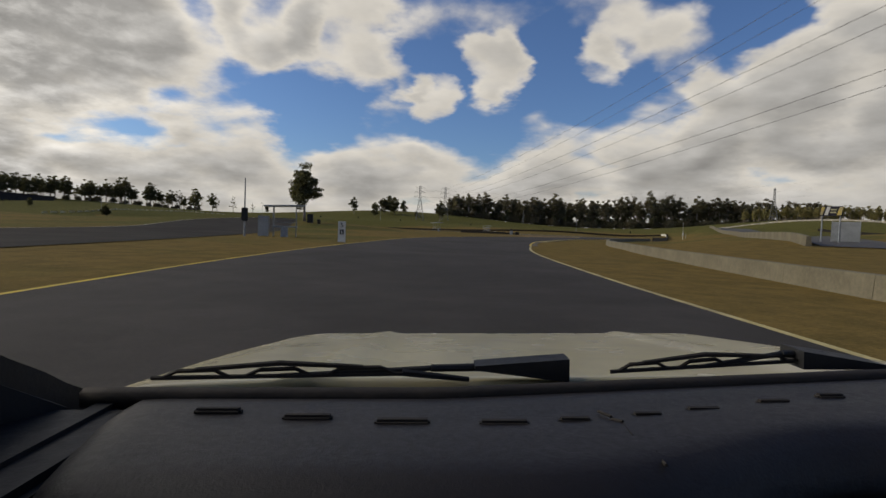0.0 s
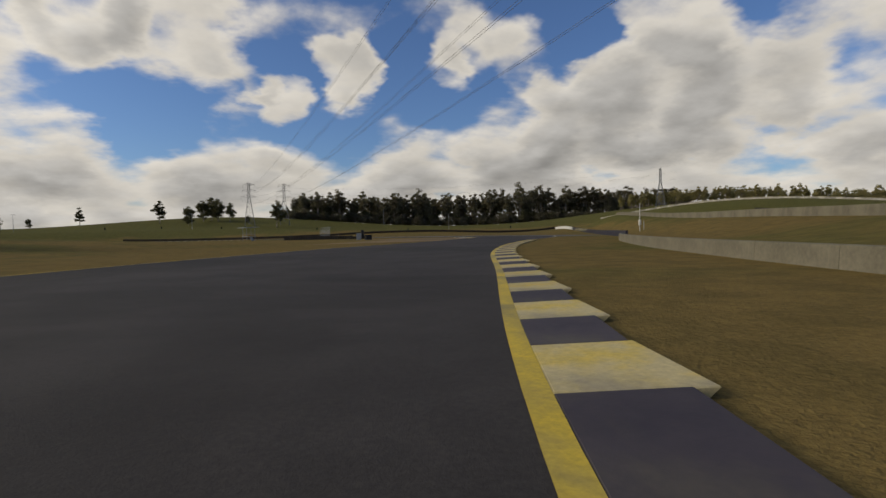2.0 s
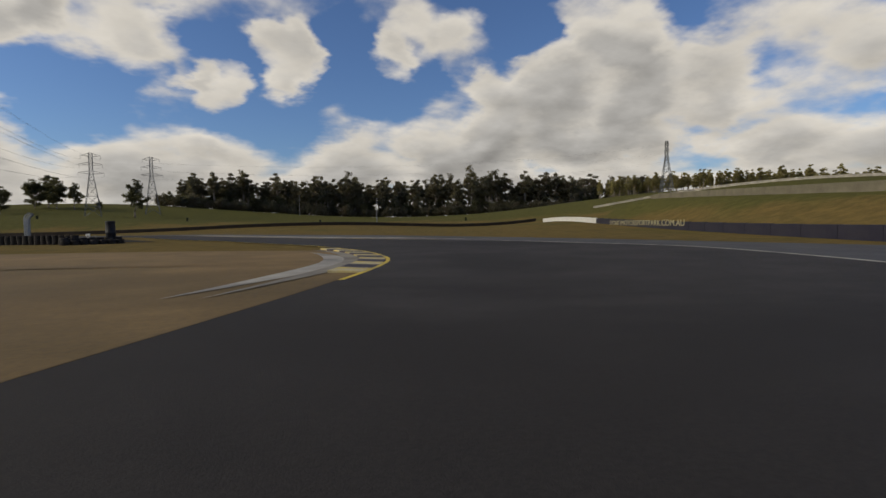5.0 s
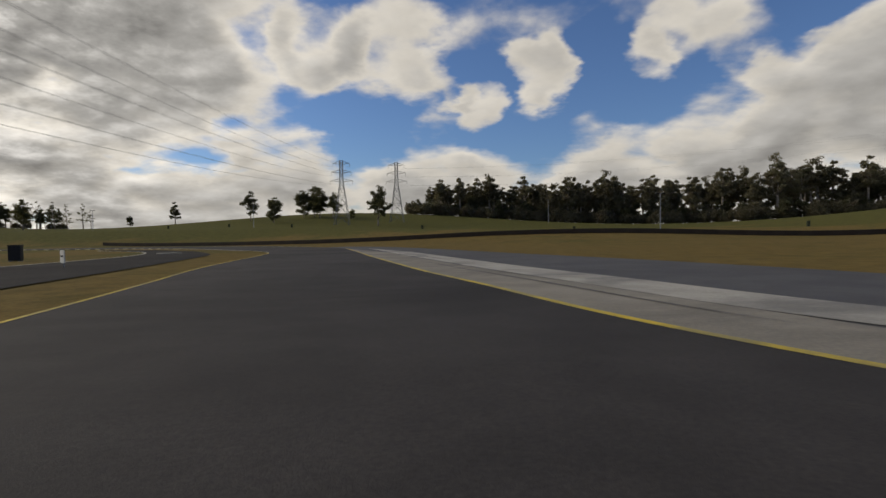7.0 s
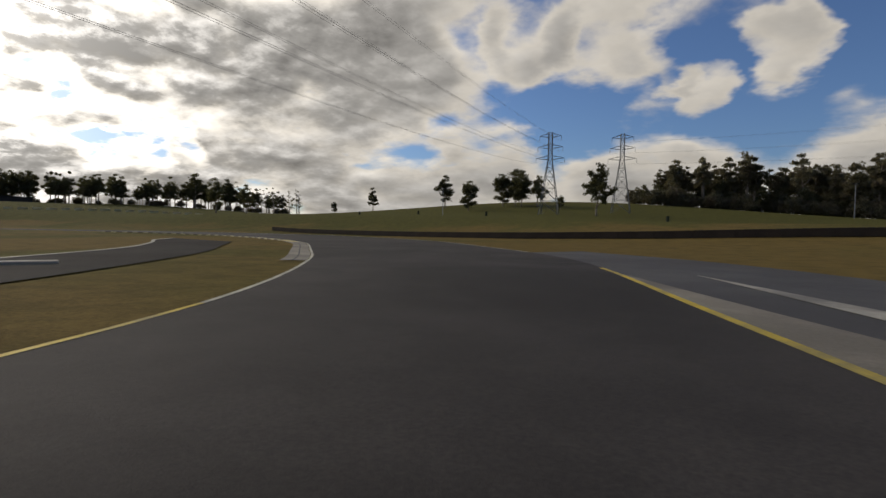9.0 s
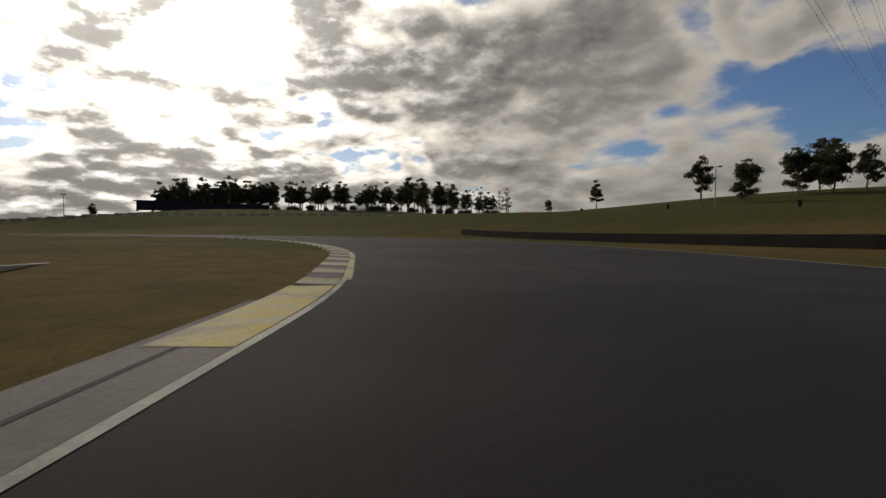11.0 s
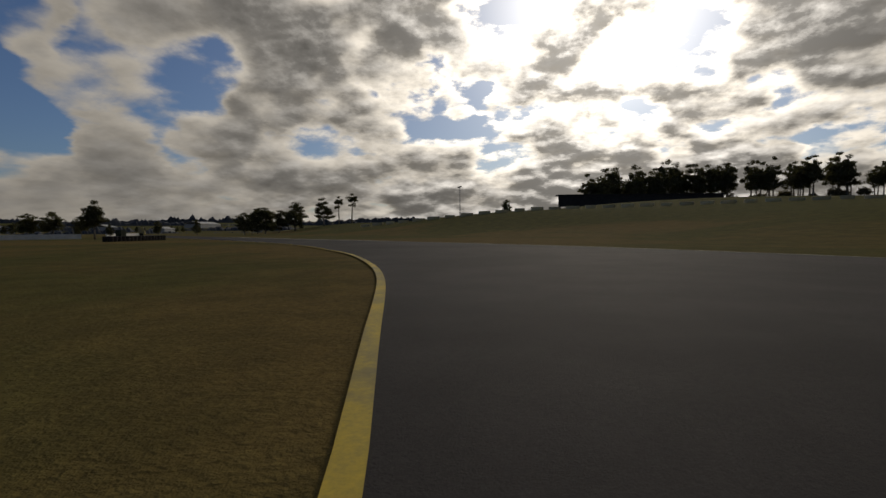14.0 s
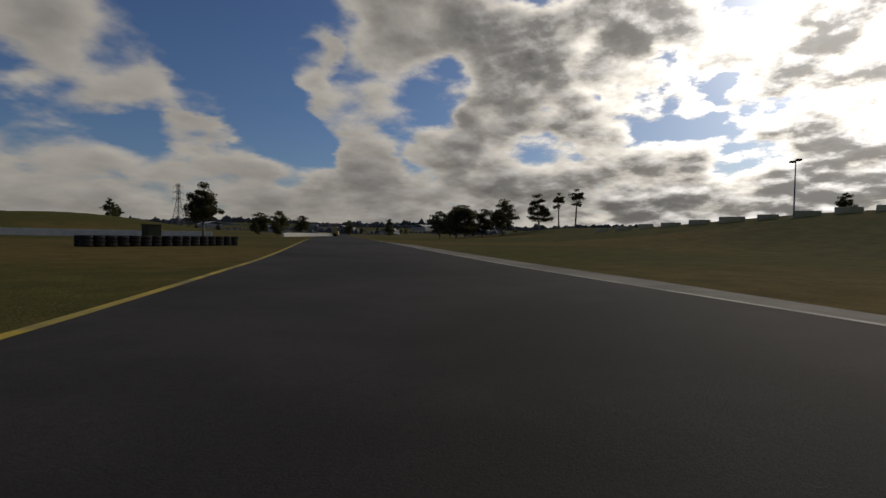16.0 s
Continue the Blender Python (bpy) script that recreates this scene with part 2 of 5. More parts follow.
M["white_paint"] = surface("white_paint", (0.66, 0.65, 0.60), (0.56, 0.55, 0.50), 0.8, 0.6, fine=8, bump=0.05, colour_c=(0.42, 0.40, 0.35), far_scale=0.25)
M["banner"] = surface("banner", (0.018, 0.017, 0.028), (0.026, 0.024, 0.034), 0.8, 0.55, fine=8, bump=0.05)
M["ink"] = surface("ink", (0.42, 0.38, 0.22), (0.36, 0.33, 0.20), 2.0, 0.7, bump=0.02)
M["rubber"] = surface("rubber", (0.020, 0.017, 0.015), (0.030, 0.025, 0.021), 1.5, 0.85, fine=12, bump=0.4, per_object=0.2)
M["belting"] = surface("belting", (0.030, 0.022, 0.016), (0.040, 0.030, 0.022), 0.6, 0.9, fine=6, bump=0.2, colour_c=(0.022, 0.017, 0.014), far_scale=0.15)
M["black_plastic"] = surface("black_plastic", (0.012, 0.012, 0.013), (0.017, 0.017, 0.018), 6, 0.6, bump=0.1)
M["galvanised"] = surface("galvanised", (0.30, 0.31, 0.32), (0.22, 0.23, 0.24), 1.5, 0.5, metal=0.7, bump=0.05)
M["pylon_steel"] = surface("pylon_steel", (0.20, 0.205, 0.205), (0.15, 0.155, 0.155), 0.4, 0.6, metal=0.4, bump=0.05)
M["wire"] = surface("wire", (0.20, 0.20, 0.20), (0.15, 0.15, 0.15), 0.5, 0.6, metal=0.3, bump=0.0)
M["bark"] = surface("bark", (0.27, 0.23, 0.18), (0.14, 0.115, 0.09), 1.5, 0.95, fine=12, bump=0.6, colour_c=(0.30, 0.26, 0.21), far_scale=0.4, per_object=0.2)
M["leaves"] = surface("leaves", (0.076, 0.078, 0.042), (0.115, 0.108, 0.058), 0.9, 0.75, fine=5, bump=0.1, colour_c=(0.085, 0.078, 0.040), far_scale=0.3, per_object=0.25, through=0.42)
M["dry_leaves"] = surface("dry_leaves", (0.20, 0.185, 0.080), (0.26, 0.23, 0.10), 0.9, 0.75, fine=5, bump=0.1, colour_c=(0.29, 0.235, 0.11), far_scale=0.3, per_object=0.2, through=0.42)
M["hedge"] = surface("hedge", (0.018, 0.024, 0.011), (0.034, 0.040, 0.018), 0.7, 0.8, fine=5, bump=0.5)


def ground_material():
    """Mown winter grass: straw-brown by the track, greener on the hills, darker in the hollows of the sward."""
    m = bpy.data.materials.new("grass")
    m.use_nodes = True
    g = Graph(m.node_tree)
    tc = g.node("ShaderNodeTexCoord").outputs["Object"]
    high = g.node("ShaderNodeSeparateXYZ", {0: tc}).outputs[2]
    patch = g.noise(tc, 0.035, 6.0, 0.6, 0.8)
    tuft = g.noise(tc, 0.8, 5.0, 0.65)
    blade = g.noise(tc, 14.0, 3.0, 0.7)
    straw = g.mix(g.ramp(tuft, 0.3, 0.7), (0.200, 0.136, 0.045), (0.136, 0.098, 0.033))
    green = g.mix(g.ramp(tuft, 0.3, 0.7), (0.125, 0.114, 0.032), (0.084, 0.080, 0.024))
    # the western infield is lusher
    lush = g.ramp(g.node("ShaderNodeSeparateXYZ", {0: tc}).outputs[0], -35.0, 10.0, 0.13, 0.0)
    amount = g.math("ADD", g.math("ADD", g.ramp(high, 0.6, 5.0, 0.0, 0.34), lush), patch)
    col = g.mix(g.ramp(amount, 0.50, 0.72), straw, green)
    bare = g.noise(tc, 0.11, 5.0, 0.65, 1.0)
    col = g.mix(g.ramp(bare, 0.62, 0.74, 0.0, 0.55), col, (0.160, 0.110, 0.044))
    k = g.ramp(blade, 0.2, 0.8, 0.65, 1.3, False)
    col = g.vec("MULTIPLY", col, g.node("ShaderNodeCombineXYZ", {0: k, 1: k, 2: k}).outputs[0])
    bump = g.node("ShaderNodeBump", {"Height": g.math("ADD", blade, g.math("MULTIPLY", tuft, 2.0)), "Strength": 0.7, "Distance": 0.05})
    p = g.node("ShaderNodeBsdfPrincipled", {"Base Color": col, "Roughness": 1.0, "Specular IOR Level": 0.03, "Normal": bump.outputs[0]})
    g.node("ShaderNodeOutputMaterial", {"Surface": p})
    return m


M["grass"] = ground_material()
M["cream_paint"] = surface("cream_paint", (0.36, 0.325, 0.195), (0.335, 0.30, 0.178), 2, 0.26, fine=1.5, bump=0.0, spec=0.45, grain_by=0.02, colour_c=(0.32, 0.283, 0.182), far_scale=5)
M["dash_vinyl"] = surface("dash_vinyl", (0.0125, 0.010, 0.0105), (0.0095, 0.0078, 0.0082), 8, 0.55, fine=120, bump=0.15, bump_scale=300, spec=0.35, grain_by=0.06)
M["wood_tree"] = surface("wood_tree", (0.105, 0.098, 0.064), (0.15, 0.135, 0.088), 0.5, 0.8, fine=4, bump=0.1, colour_c=(0.14, 0.112, 0.078), far_scale=0.2, per_object=0.3, through=0.42)
# far woodland, with the blue of distance haze put into its base colour
M["far_scrub_haze"] = surface("far_scrub_haze", (0.050, 0.056, 0.062), (0.075, 0.080, 0.084), 0.02, 0.95, fine=0.3, bump=0.2, colour_c=(0.040, 0.045, 0.050), far_scale=0.005)
M["scuff"] = surface("scuff", (0.085, 0.079, 0.070), (0.17, 0.16, 0.145), 1.2, 0.85, fine=30, bump=0.1, colour_c=(0.060, 0.056, 0.050), far_scale=0.3)
M["glass_dark"] = surface("glass_dark", (0.01, 0.012, 0.015), (0.016, 0.018, 0.02), 3, 0.12, bump=0.0, spec=0.6)
M["grey_sheet"] = surface("grey_sheet", (0.30, 0.31, 0.31), (0.25, 0.26, 0.26), 1.2, 0.6, bump=0.1)
M["dark_cloth"] = surface("dark_cloth", (0.018, 0.019, 0.021), (0.026, 0.027, 0.029), 0.6, 0.9, bump=0.2)
M["red_paint"] = surface("red_paint", (0.30, 0.04, 0.03), (0.24, 0.03, 0.025), 2, 0.5, bump=0.05)


# ---- helpers for building ----
def mesh_of(name, bm, material, smooth=False):
    me = bpy.data.meshes.new(name)
    bm.to_mesh(me)
    bm.free()
    if material:
        me.materials.append(M[material] if isinstance(material, str) else material)
    if smooth:
        me.polygons.foreach_set("use_smooth", [True] * len(me.polygons))
    return me


def part(name, bm, material, parent=None, label="", smooth=False):
    """Links a bmesh as one mesh object under a thing or a part."""
    ob = new(name, bm if isinstance(bm, bpy.types.Mesh) else mesh_of(name, bm, material, smooth))
    ob.parent = parent
    return tagged(ob, label)


def thing(name, label, category, m=None, group="", kind=""):
    ob = new(name)
    if m is not None:
        ob.matrix_world = m
    return tagged(ob, label, category, group, kind)


def box(bm, x0, y0, z0, x1, y1, z1, bevel=0.0):
    made = bmesh.ops.create_cube(bm, size=1.0, matrix=Matrix.Translation(((x0 + x1) / 2, (y0 + y1) / 2, (z0 + z1) / 2)) @ Matrix.Diagonal((x1 - x0, y1 - y0, z1 - z0, 1)))
    if bevel:
        edges = list({e for v in made["verts"] for e in v.link_edges})
        bmesh.ops.bevel(bm, geom=edges, offset=bevel, segments=2, affect="EDGES")
    return made["verts"]


def rod(bm, a, b, r0, r1=None, sides=8):
    a, b = Vector(a), Vector(b)
    r1 = r0 if r1 is None else r1
    m = Matrix.Translation((a + b) / 2) @ (b - a).to_track_quat("Z", "Y").to_matrix().to_4x4()
    return bmesh.ops.create_cone(bm, cap_ends=True, segments=sides, radius1=r0, radius2=r1, depth=(b - a).length, matrix=m)["verts"]


def spline(points, step=1.0):
    """A smooth line through the points, as an array of places about a step apart, at even stations between them."""
    p = np.array(points, float)
    p = np.vstack([2 * p[0] - p[1], p, 2 * p[-1] - p[-2]])
    out = []
    for i in range(1, len(p) - 2):
        n = max(2, int(np.linalg.norm(p[i + 1] - p[i]) / step))
        for u in np.arange(n) / n:
            a, b, c, d = p[i - 1:i + 3]
            out.append(0.5 * (2 * b + (c - a) * u + (2 * a - 5 * b + 4 * c - d) * u * u + (3 * b - a - 3 * c + d) * u ** 3))
    out.append(p[-2])
    return np.array(out)


def even(line, step):
    """The line, cut again at an even step."""
    s = np.concatenate([[0], np.cumsum(np.linalg.norm(np.diff(line, axis=0), axis=1))])
    t = np.linspace(0, s[-1], max(2, int(round(s[-1] / step)) + 1))
    return np.stack([np.interp(t, s, line[:, k]) for k in range(line.shape[1])], 1)


def sides_of(line):
    """Unit vectors to the right of the way along the line."""
    d = np.gradient(line, axis=0)
    d /= np.linalg.norm(d, axis=1)[:, None]
    return np.stack([d[:, 1], -d[:, 0]], 1)


# ---- the circuit: edges of the track, left and right, station by station ----
LEFT_A = [(-7, -120), (-7, -40), (-7, 0), (-7.5, 16), (-7.2, 30), (-6, 46), (-4.5, 60), (-2, 72), (2, 85), (7, 96), (13, 107), (20, 117),
          (27, 128), (33.5, 138.6), (38.2, 146.4), (41.0, 152.2), (41.7, 157), (41.5, 161.2), (40.6, 166.3), (39.2, 171.8), (37.2, 177.4), (34.7, 185), (31.9, 192.5), (28.9, 200), (26.3, 208)]
LEFT_B = [(24, 215.5), (20.6, 224.5), (14.2, 233.7), (7.5, 241), (1.1, 247.6), (-2.9, 251), (-7.1, 254.1), (-12.6, 257.2), (-18.9, 260.5), (-25.8, 263.2), (-32.5, 265.1), (-40.4, 266.7),
          (-49.5, 267.4), (-58.8, 266.8), (-65.2, 265.4), (-73.1, 263.2), (-81.1, 259.8), (-86.5, 256.6), (-92.8, 252.6), (-99.8, 247.2), (-107.4, 240.2), (-116.5, 231.3), (-150, 197), (-220, 127), (-330, 24)]
RIGHT_A = [(5, -120), (5, -40), (5, 2), (5, 16), (5.8, 32), (8, 46), (10.3, 58), (13, 68), (17, 79), (21, 90), (26, 101), (31, 110),
           (37, 120), (45, 131), (51.5, 141.5), (55.5, 152), (54.8, 159), (53.4, 166), (51.4, 170.8), (49.2, 175.8), (47.2, 180.7), (43.7, 186.5), (41.3, 192.2), (39.1, 197.3), (36.95, 202.9)]
RIGHT_B = [(34.95, 208.2), (32.5, 214.8), (28.0, 227.3), (21.6, 242.5), (10.7, 256.5), (3.6, 264.4), (-2, 269), (-9, 274), (-15.8, 277.9), (-26.0, 283.0), (-33, 285.4), (-40, 286.8),
           (-50.1, 287.0), (-61.7, 284.9), (-69, 282.6), (-78, 278.7), (-87.5, 272.5), (-93.5, 267.6), (-100.5, 261), (-107.8, 253.2), (-115.2, 245), (-123.5, 236.6), (-157, 203.5), (-227, 133.5), (-337, 30)]
edge_left, edge_right = np.array(LEFT_A + LEFT_B, float), np.array(RIGHT_A + RIGHT_B, float)
both = spline(np.hstack([edge_left, edge_right]), 2.0)
track_left, track_right = both[:, :2], both[:, 2:]
centre = (track_left + track_right) / 2
half_width = np.linalg.norm(track_right - track_left, axis=1) / 2

# rises round the circuit: x, y, height, length along, length across, turn
HILLS = [(-45, 470, 15, 125, 100, 0), (-340, 420, 15, 150, 120, 20), (-232, 300, 6.2, 75, 48, 65), (-240, 200, 3.0, 36, 32, 60), (222, 300, 12.7, 75, 115, 0), (-158, 108, 5.2, 48, 38, 0), (-45, 132, 2.4, 42, 34, 0), (-174, 254, 3.6, 60, 26, 88), (-20, 300, 2.8, 120, 26, -12),
         (300, 520, 9, 200, 150, 0), (-60, 330, 2.0, 130, 40, 0), (158, 205, 6.5, 46, 70, 0), (112, 265, -2.4, 40, 30, 0), (78, 85, 3.4, 36, 75, 0)]


def height(x, y):
    """The ground's height. The track itself is level."""
    x, y = np.asarray(x, float), np.asarray(y, float)
    z = np.zeros(np.broadcast(x, y).shape)
    for cx, cy, h, sx, sy, turn in HILLS:
        c, s = math.cos(radians(turn)), math.sin(radians(turn))
        u, v = (x - cx) * c + (y - cy) * s, -(x - cx) * s + (y - cy) * c
        z = z + h * np.exp(-((u / sx) ** 2 + (v / sy) ** 2))
    down = np.clip(((x + 101) * -0.80 + (y - 244) * -0.60) - 70, 0, None)
    z = z - 7.0 * (1 - np.exp(-(down / 220) ** 2)) + 0.022 * np.clip(down - 260, 0, 3600)
    d = np.full(z.shape, 1e9)
    for (px, py), w in zip(centre[::3], half_width[::3]):
        d = np.minimum(d, np.hypot(x - px, y - py) - w)
    k = np.clip((d - 6) / 55, 0, 1)
    z = z * k * k * (3 - 2 * k)
    # the bank that carries the upper track, beside the grass on the inside of the first bend
    along, across = (x - 34.6) * 0.4256 + (y - 50.0) * 0.9049, (x - 34.6) * 0.9049 - (y - 50.0) * 0.4256
    top = np.interp(along, [-18, 2, 22, 50, 72, 95, 115, 150, 178, 215, 260], [0, 1.3, 1.5, 1.65, 2.15, 2.5, 3.05, 4.4, 5.4, 3.0, 0])
    rise = np.clip((across + 14.5) / 13.5, 0, 1) * np.clip((d - 8) / 6, 0, 1)
    fade = np.clip((across - 40) / 90, 0, 1)
    return np.maximum(z, top * rise * rise * (3 - 2 * rise) * (1 - fade * fade * (3 - 2 * fade)))


def ground_at(x, y):
    return float(height(np.array([x]), np.array([y]))[0])


def build_ground():
    def ticks(a, b, step, far):
        core = np.arange(a, b + step, step)
        grow = step * np.cumsum(1.18 ** np.arange(1, 40))
        grow = grow[grow < far]
        return np.concatenate([(a - grow)[::-1], core, b + grow])
    xs, ys = ticks(-290, 250, 4.0, 4200), ticks(-60, 420, 4.0, 4200)
    gx, gy = np.meshgrid(xs, ys)
    z = height(gx, gy) - 0.03
    nx, ny = len(xs), len(ys)
    verts = np.stack([gx.ravel(), gy.ravel(), z.ravel()], 1)
    i = np.arange(nx * ny).reshape(ny, nx)
    faces = np.stack([i[:-1, :-1].ravel(), i[:-1, 1:].ravel(), i[1:, 1:].ravel(), i[1:, :-1].ravel()], 1)
    me = bpy.data.meshes.new("ground")
    me.from_pydata(verts.tolist(), [], faces.tolist())
    me.materials.append(M["grass"])
    me.polygons.foreach_set("use_smooth", [True] * len(me.polygons))
    tagged(new("ground", me), "mown straw-brown winter grass rising to green hills", "ground", kind="structure")


build_ground()


def ribbon(name, a, b, z, material, drape=False, thick=0.0, cells=1):
    """A strip between two lines with the same number of places."""
    bm = bmesh.new()
    rows = []
    for k in range(cells + 1):
        q = a + (b - a) * (k / cells)
        zz = (height(q[:, 0], q[:, 1]) if drape else 0.0) + z
        zz = np.broadcast_to(zz, (len(q),))
        rows.append([bm.verts.new((x, y, h)) for (x, y), h in zip(q, zz)])
    faces = []
    for r0, r1 in zip(rows, rows[1:]):
        for i in range(len(a) - 1):
            faces.append(bm.faces.new((r0[i], r1[i], r1[i + 1], r0[i + 1])))
    bmesh.ops.recalc_face_normals(bm, faces=faces)
    if faces[0].normal.z < 0:
        bmesh.ops.reverse_faces(bm, faces=faces)
    if thick:
        low = bmesh.ops.extrude_face_region(bm, geom=faces)
        for v in low["geom"]:
            if isinstance(v, bmesh.types.BMVert):
                v.co.z += thick
        bmesh.ops.recalc_face_normals(bm, faces=bm.faces)
    return mesh_of(name, bm, material)


def piece_of(line, start, end):
    """The stretch of a line between the places nearest to two points."""
    i = int(np.argmin(np.hypot(*(line - np.array(start)).T)))
    j = int(np.argmin(np.hypot(*(line - np.array(end)).T)))
    return line[i:j + 1]


track = tagged(new("road", ribbon("road", track_left, track_right, 0.012, "asphalt", cells=4)), "smooth dark grey asphalt racing track", "road", kind="structure")

# painted edge lines, 4 mm over the asphalt
line_r, line_l = even(track_right, 1.0), even(track_left, 1.0)


def edge_line(name, line, start, end, width, material, label, inward):
    q = piece_of(line, start, end)
    s = sides_of(q) * (-1 if inward == "left" else 1)
    me = ribbon(name, q, q + s * width, 0.018, material)
    return tagged(new(name, me), label, "line", kind="structure")


edge_line("edge_line", line_l, (-7, -100), (33, 139), 0.14, "yellow_line", "worn yellow line along the asphalt's edge", "right")
edge_line("edge_line", line_l, (38, 146.5), (35, 186), 0.15, "yellow_line", "broad yellow line round the kerb", "right")
edge_line("edge_line", line_l, (35, 186), (20.6, 224.5), 0.10, "yellow_line", "worn yellow line along the asphalt's edge", "right")
edge_line("edge_line", line_l, (20.6, 224.5), (-8, 254.8), 0.11, "white_line", "worn cream line along the kerb", "right")
edge_line("edge_line", line_l, (-8, 254.8), (-62, 266.2), 0.20, "cream_line", "worn cream-yellow line along the kerb", "right")
edge_line("edge_line", line_l, (-62, 266.2), (-150, 197), 0.17, "yellow_line", "yellow line along the asphalt's edge", "right")
edge_line("edge_line", line_r, (5, -100), (8, 46), 0.15, "cream_line", "worn cream line along the asphalt's edge", "left")
edge_line("edge_line", line_r, (8, 46), (37, 120), 0.20, "yellow_line", "broad yellow line along the kerb", "left")
edge_line("edge_line", line_r, (37, 120), (51, 172), 0.22, "white_line", "white line along the asphalt's edge", "left")
edge_line("edge_line", line_r, (51, 172), (23, 237), 0.17, "yellow_line", "worn yellow line beside the concrete run-off", "left")
edge_line("edge_line", line_r, (17.5, 246.5), (-160, 200.5), 0.15, "white_line", "white line along the asphalt's edge", "left")


# ---- run-offs, aprons and kerbs ----
def strip(name, line, start, end, off0, off1, z, material, label, category, taper=False):
    """A paved strip beside a stretch of the track's edge; positive offsets lie to the right."""
    q = piece_of(line, start, end)
    s = sides_of(q)
    w = np.ones(len(q))
    if taper:
        u = np.linspace(0, 1, len(q))
        w = np.minimum(1, np.minimum(u, 1 - u) * 4)
    me = ribbon(name, q + s * off0, q + s * (off0 + (off1 - off0) * w[:, None]), z, material)
    return tagged(new(name, me), label, category, kind="structure")


run_off_line = even(spline([(63, 140), (61.5, 152), (59.5, 166), (56, 181), (52.5, 193), (48.5, 203), (44, 212), (39.5, 221.5), (34.5, 232), (28, 244), (20, 252)], 2.0), 1.0)
q0 = even(piece_of(line_r, (51.5, 141.5), (17.5, 246.5)), 1.0)
pick = np.linspace(0, len(run_off_line) - 1, len(q0)).astype(int)
tagged(new("run_off", ribbon("run_off", q0, run_off_line[pick], -0.004, "old_asphalt", cells=2)), "faded grey asphalt run-off beside the bend", "pavement", kind="structure")
strip("concrete_apron", line_r, (51.5, 170.5), (24, 235), 0.0, 2.2, 0.004, "concrete", "grey concrete apron with black tyre scuffs", "pavement", True)
strip("pale_apron", line_r, (52.5, 168), (24, 235), 2.2, 4.0, 0.010, "pale_concrete", "pale concrete strip outside the apron", "pavement", True)
strip("kerb_apron", line_l, (37, 144.5), (41.3, 160.5), -2.25, -1.5, 0.002, "pale_concrete", "pale worn concrete apron behind the kerb", "pavement", True)
strip("kerb_apron", line_l, (37, 144.5), (41.2, 163.5), -1.5, -0.95, 0.004, "concrete", "grey concrete slab between kerb and apron", "pavement", True)
strip("dirt_verge", line_l, (20, 117), (38, 177), -16.0, -0.1, -0.012, "dirt", "bare sandy brown dirt verge", "ground", True)
strip("kerb_apron", line_l, (14, 233), (-5.4, 252.9), -1.0, -0.03, 0.004, "concrete", "grey concrete strip inside the bend", "pavement")
strip("kerb_panel", line_l, (-3.4, 251.4), (-7.4, 254.3), -0.86, -0.03, 0.010, "kerb_yellow", "flat yellow painted panel at the start of the kerb", "kerb")
strip("kerb_apron", line_r, (8, 46), (12.6, 66.5), 0.03, 0.55, 0.004, "dirty_strip", "brownish dirty concrete kerb strip", "pavement")
strip("pale_apron", line_r, (-100, 261.5), (-150, 210.5), 0.05, 1.3, 0.004, "concrete", "pale concrete strip along the exit of the bend", "pavement", True)

strip("apron_joint", line_l, (14, 233), (-4.4, 252.3), -0.56, -0.50, 0.008, "old_asphalt", "dark joint along the middle of the concrete strip", "joint")

# rubber left by sliding tyres
for a, b, o0, o1 in (((45, 185), (36, 205), 1.45, 1.55), ((42, 192), (32, 216), 2.10, 2.26), ((38, 200), (29, 225), 2.9, 2.98)):
    strip("tyre_scuff", line_r, a, b, o0, o1, 0.016, "scuff", "dark tyre scuff across the concrete apron", "mark", True)


def kerb(line, start, end, side, width, length, materials, rise, label, gap=0.02, tooth=0.0):
    """A kerb of separate painted blocks along an edge: each block is a piece with its own edges."""
    base = thing("kerb", label, "kerb", kind="structure")
    q = even(piece_of(line, start, end), length)
    s = sides_of(q) * side
    sizes = {}
    for i in range(len(q) - 1):
        mid = (q[i] + q[i + 1]) / 2
        way = q[i + 1] - q[i]
        n = s[i] + s[i + 1]
        n /= np.linalg.norm(n)
        mat = materials[i % len(materials)]
        long = round(float(np.linalg.norm(way)) - gap, 2)
        if (mat, long) not in sizes:
            bm = bmesh.new()
            v = box(bm, 0.0, -long / 2, -0.12, width, long / 2, rise)
            for w in v:
                if w.co.z > 0 and w.co.x < width / 2:
                    w.co.z = 0.019
                elif w.co.z > 0 and tooth and i % len(materials) == 0:
                    w.co.x += tooth * (1 if w.co.y < 0 else 0.2)
            bmesh.ops.bevel(bm, geom=[e for e in bm.edges if all(w.co.z > 0 for w in e.verts)], offset=0.012, segments=1, affect="EDGES")
            sizes[(mat, long)] = mesh_of("block", bm, mat)
        ob = part("block", sizes[(mat, long)], None, base)
        m = Matrix.Identity(4)
        m[0][0], m[1][0] = n[0], n[1]
        m[0][1], m[1][1] = -n[1], n[0]
        ob.matrix_local = Matrix.Translation((mid[0], mid[1], 0.0)) @ m
    return base


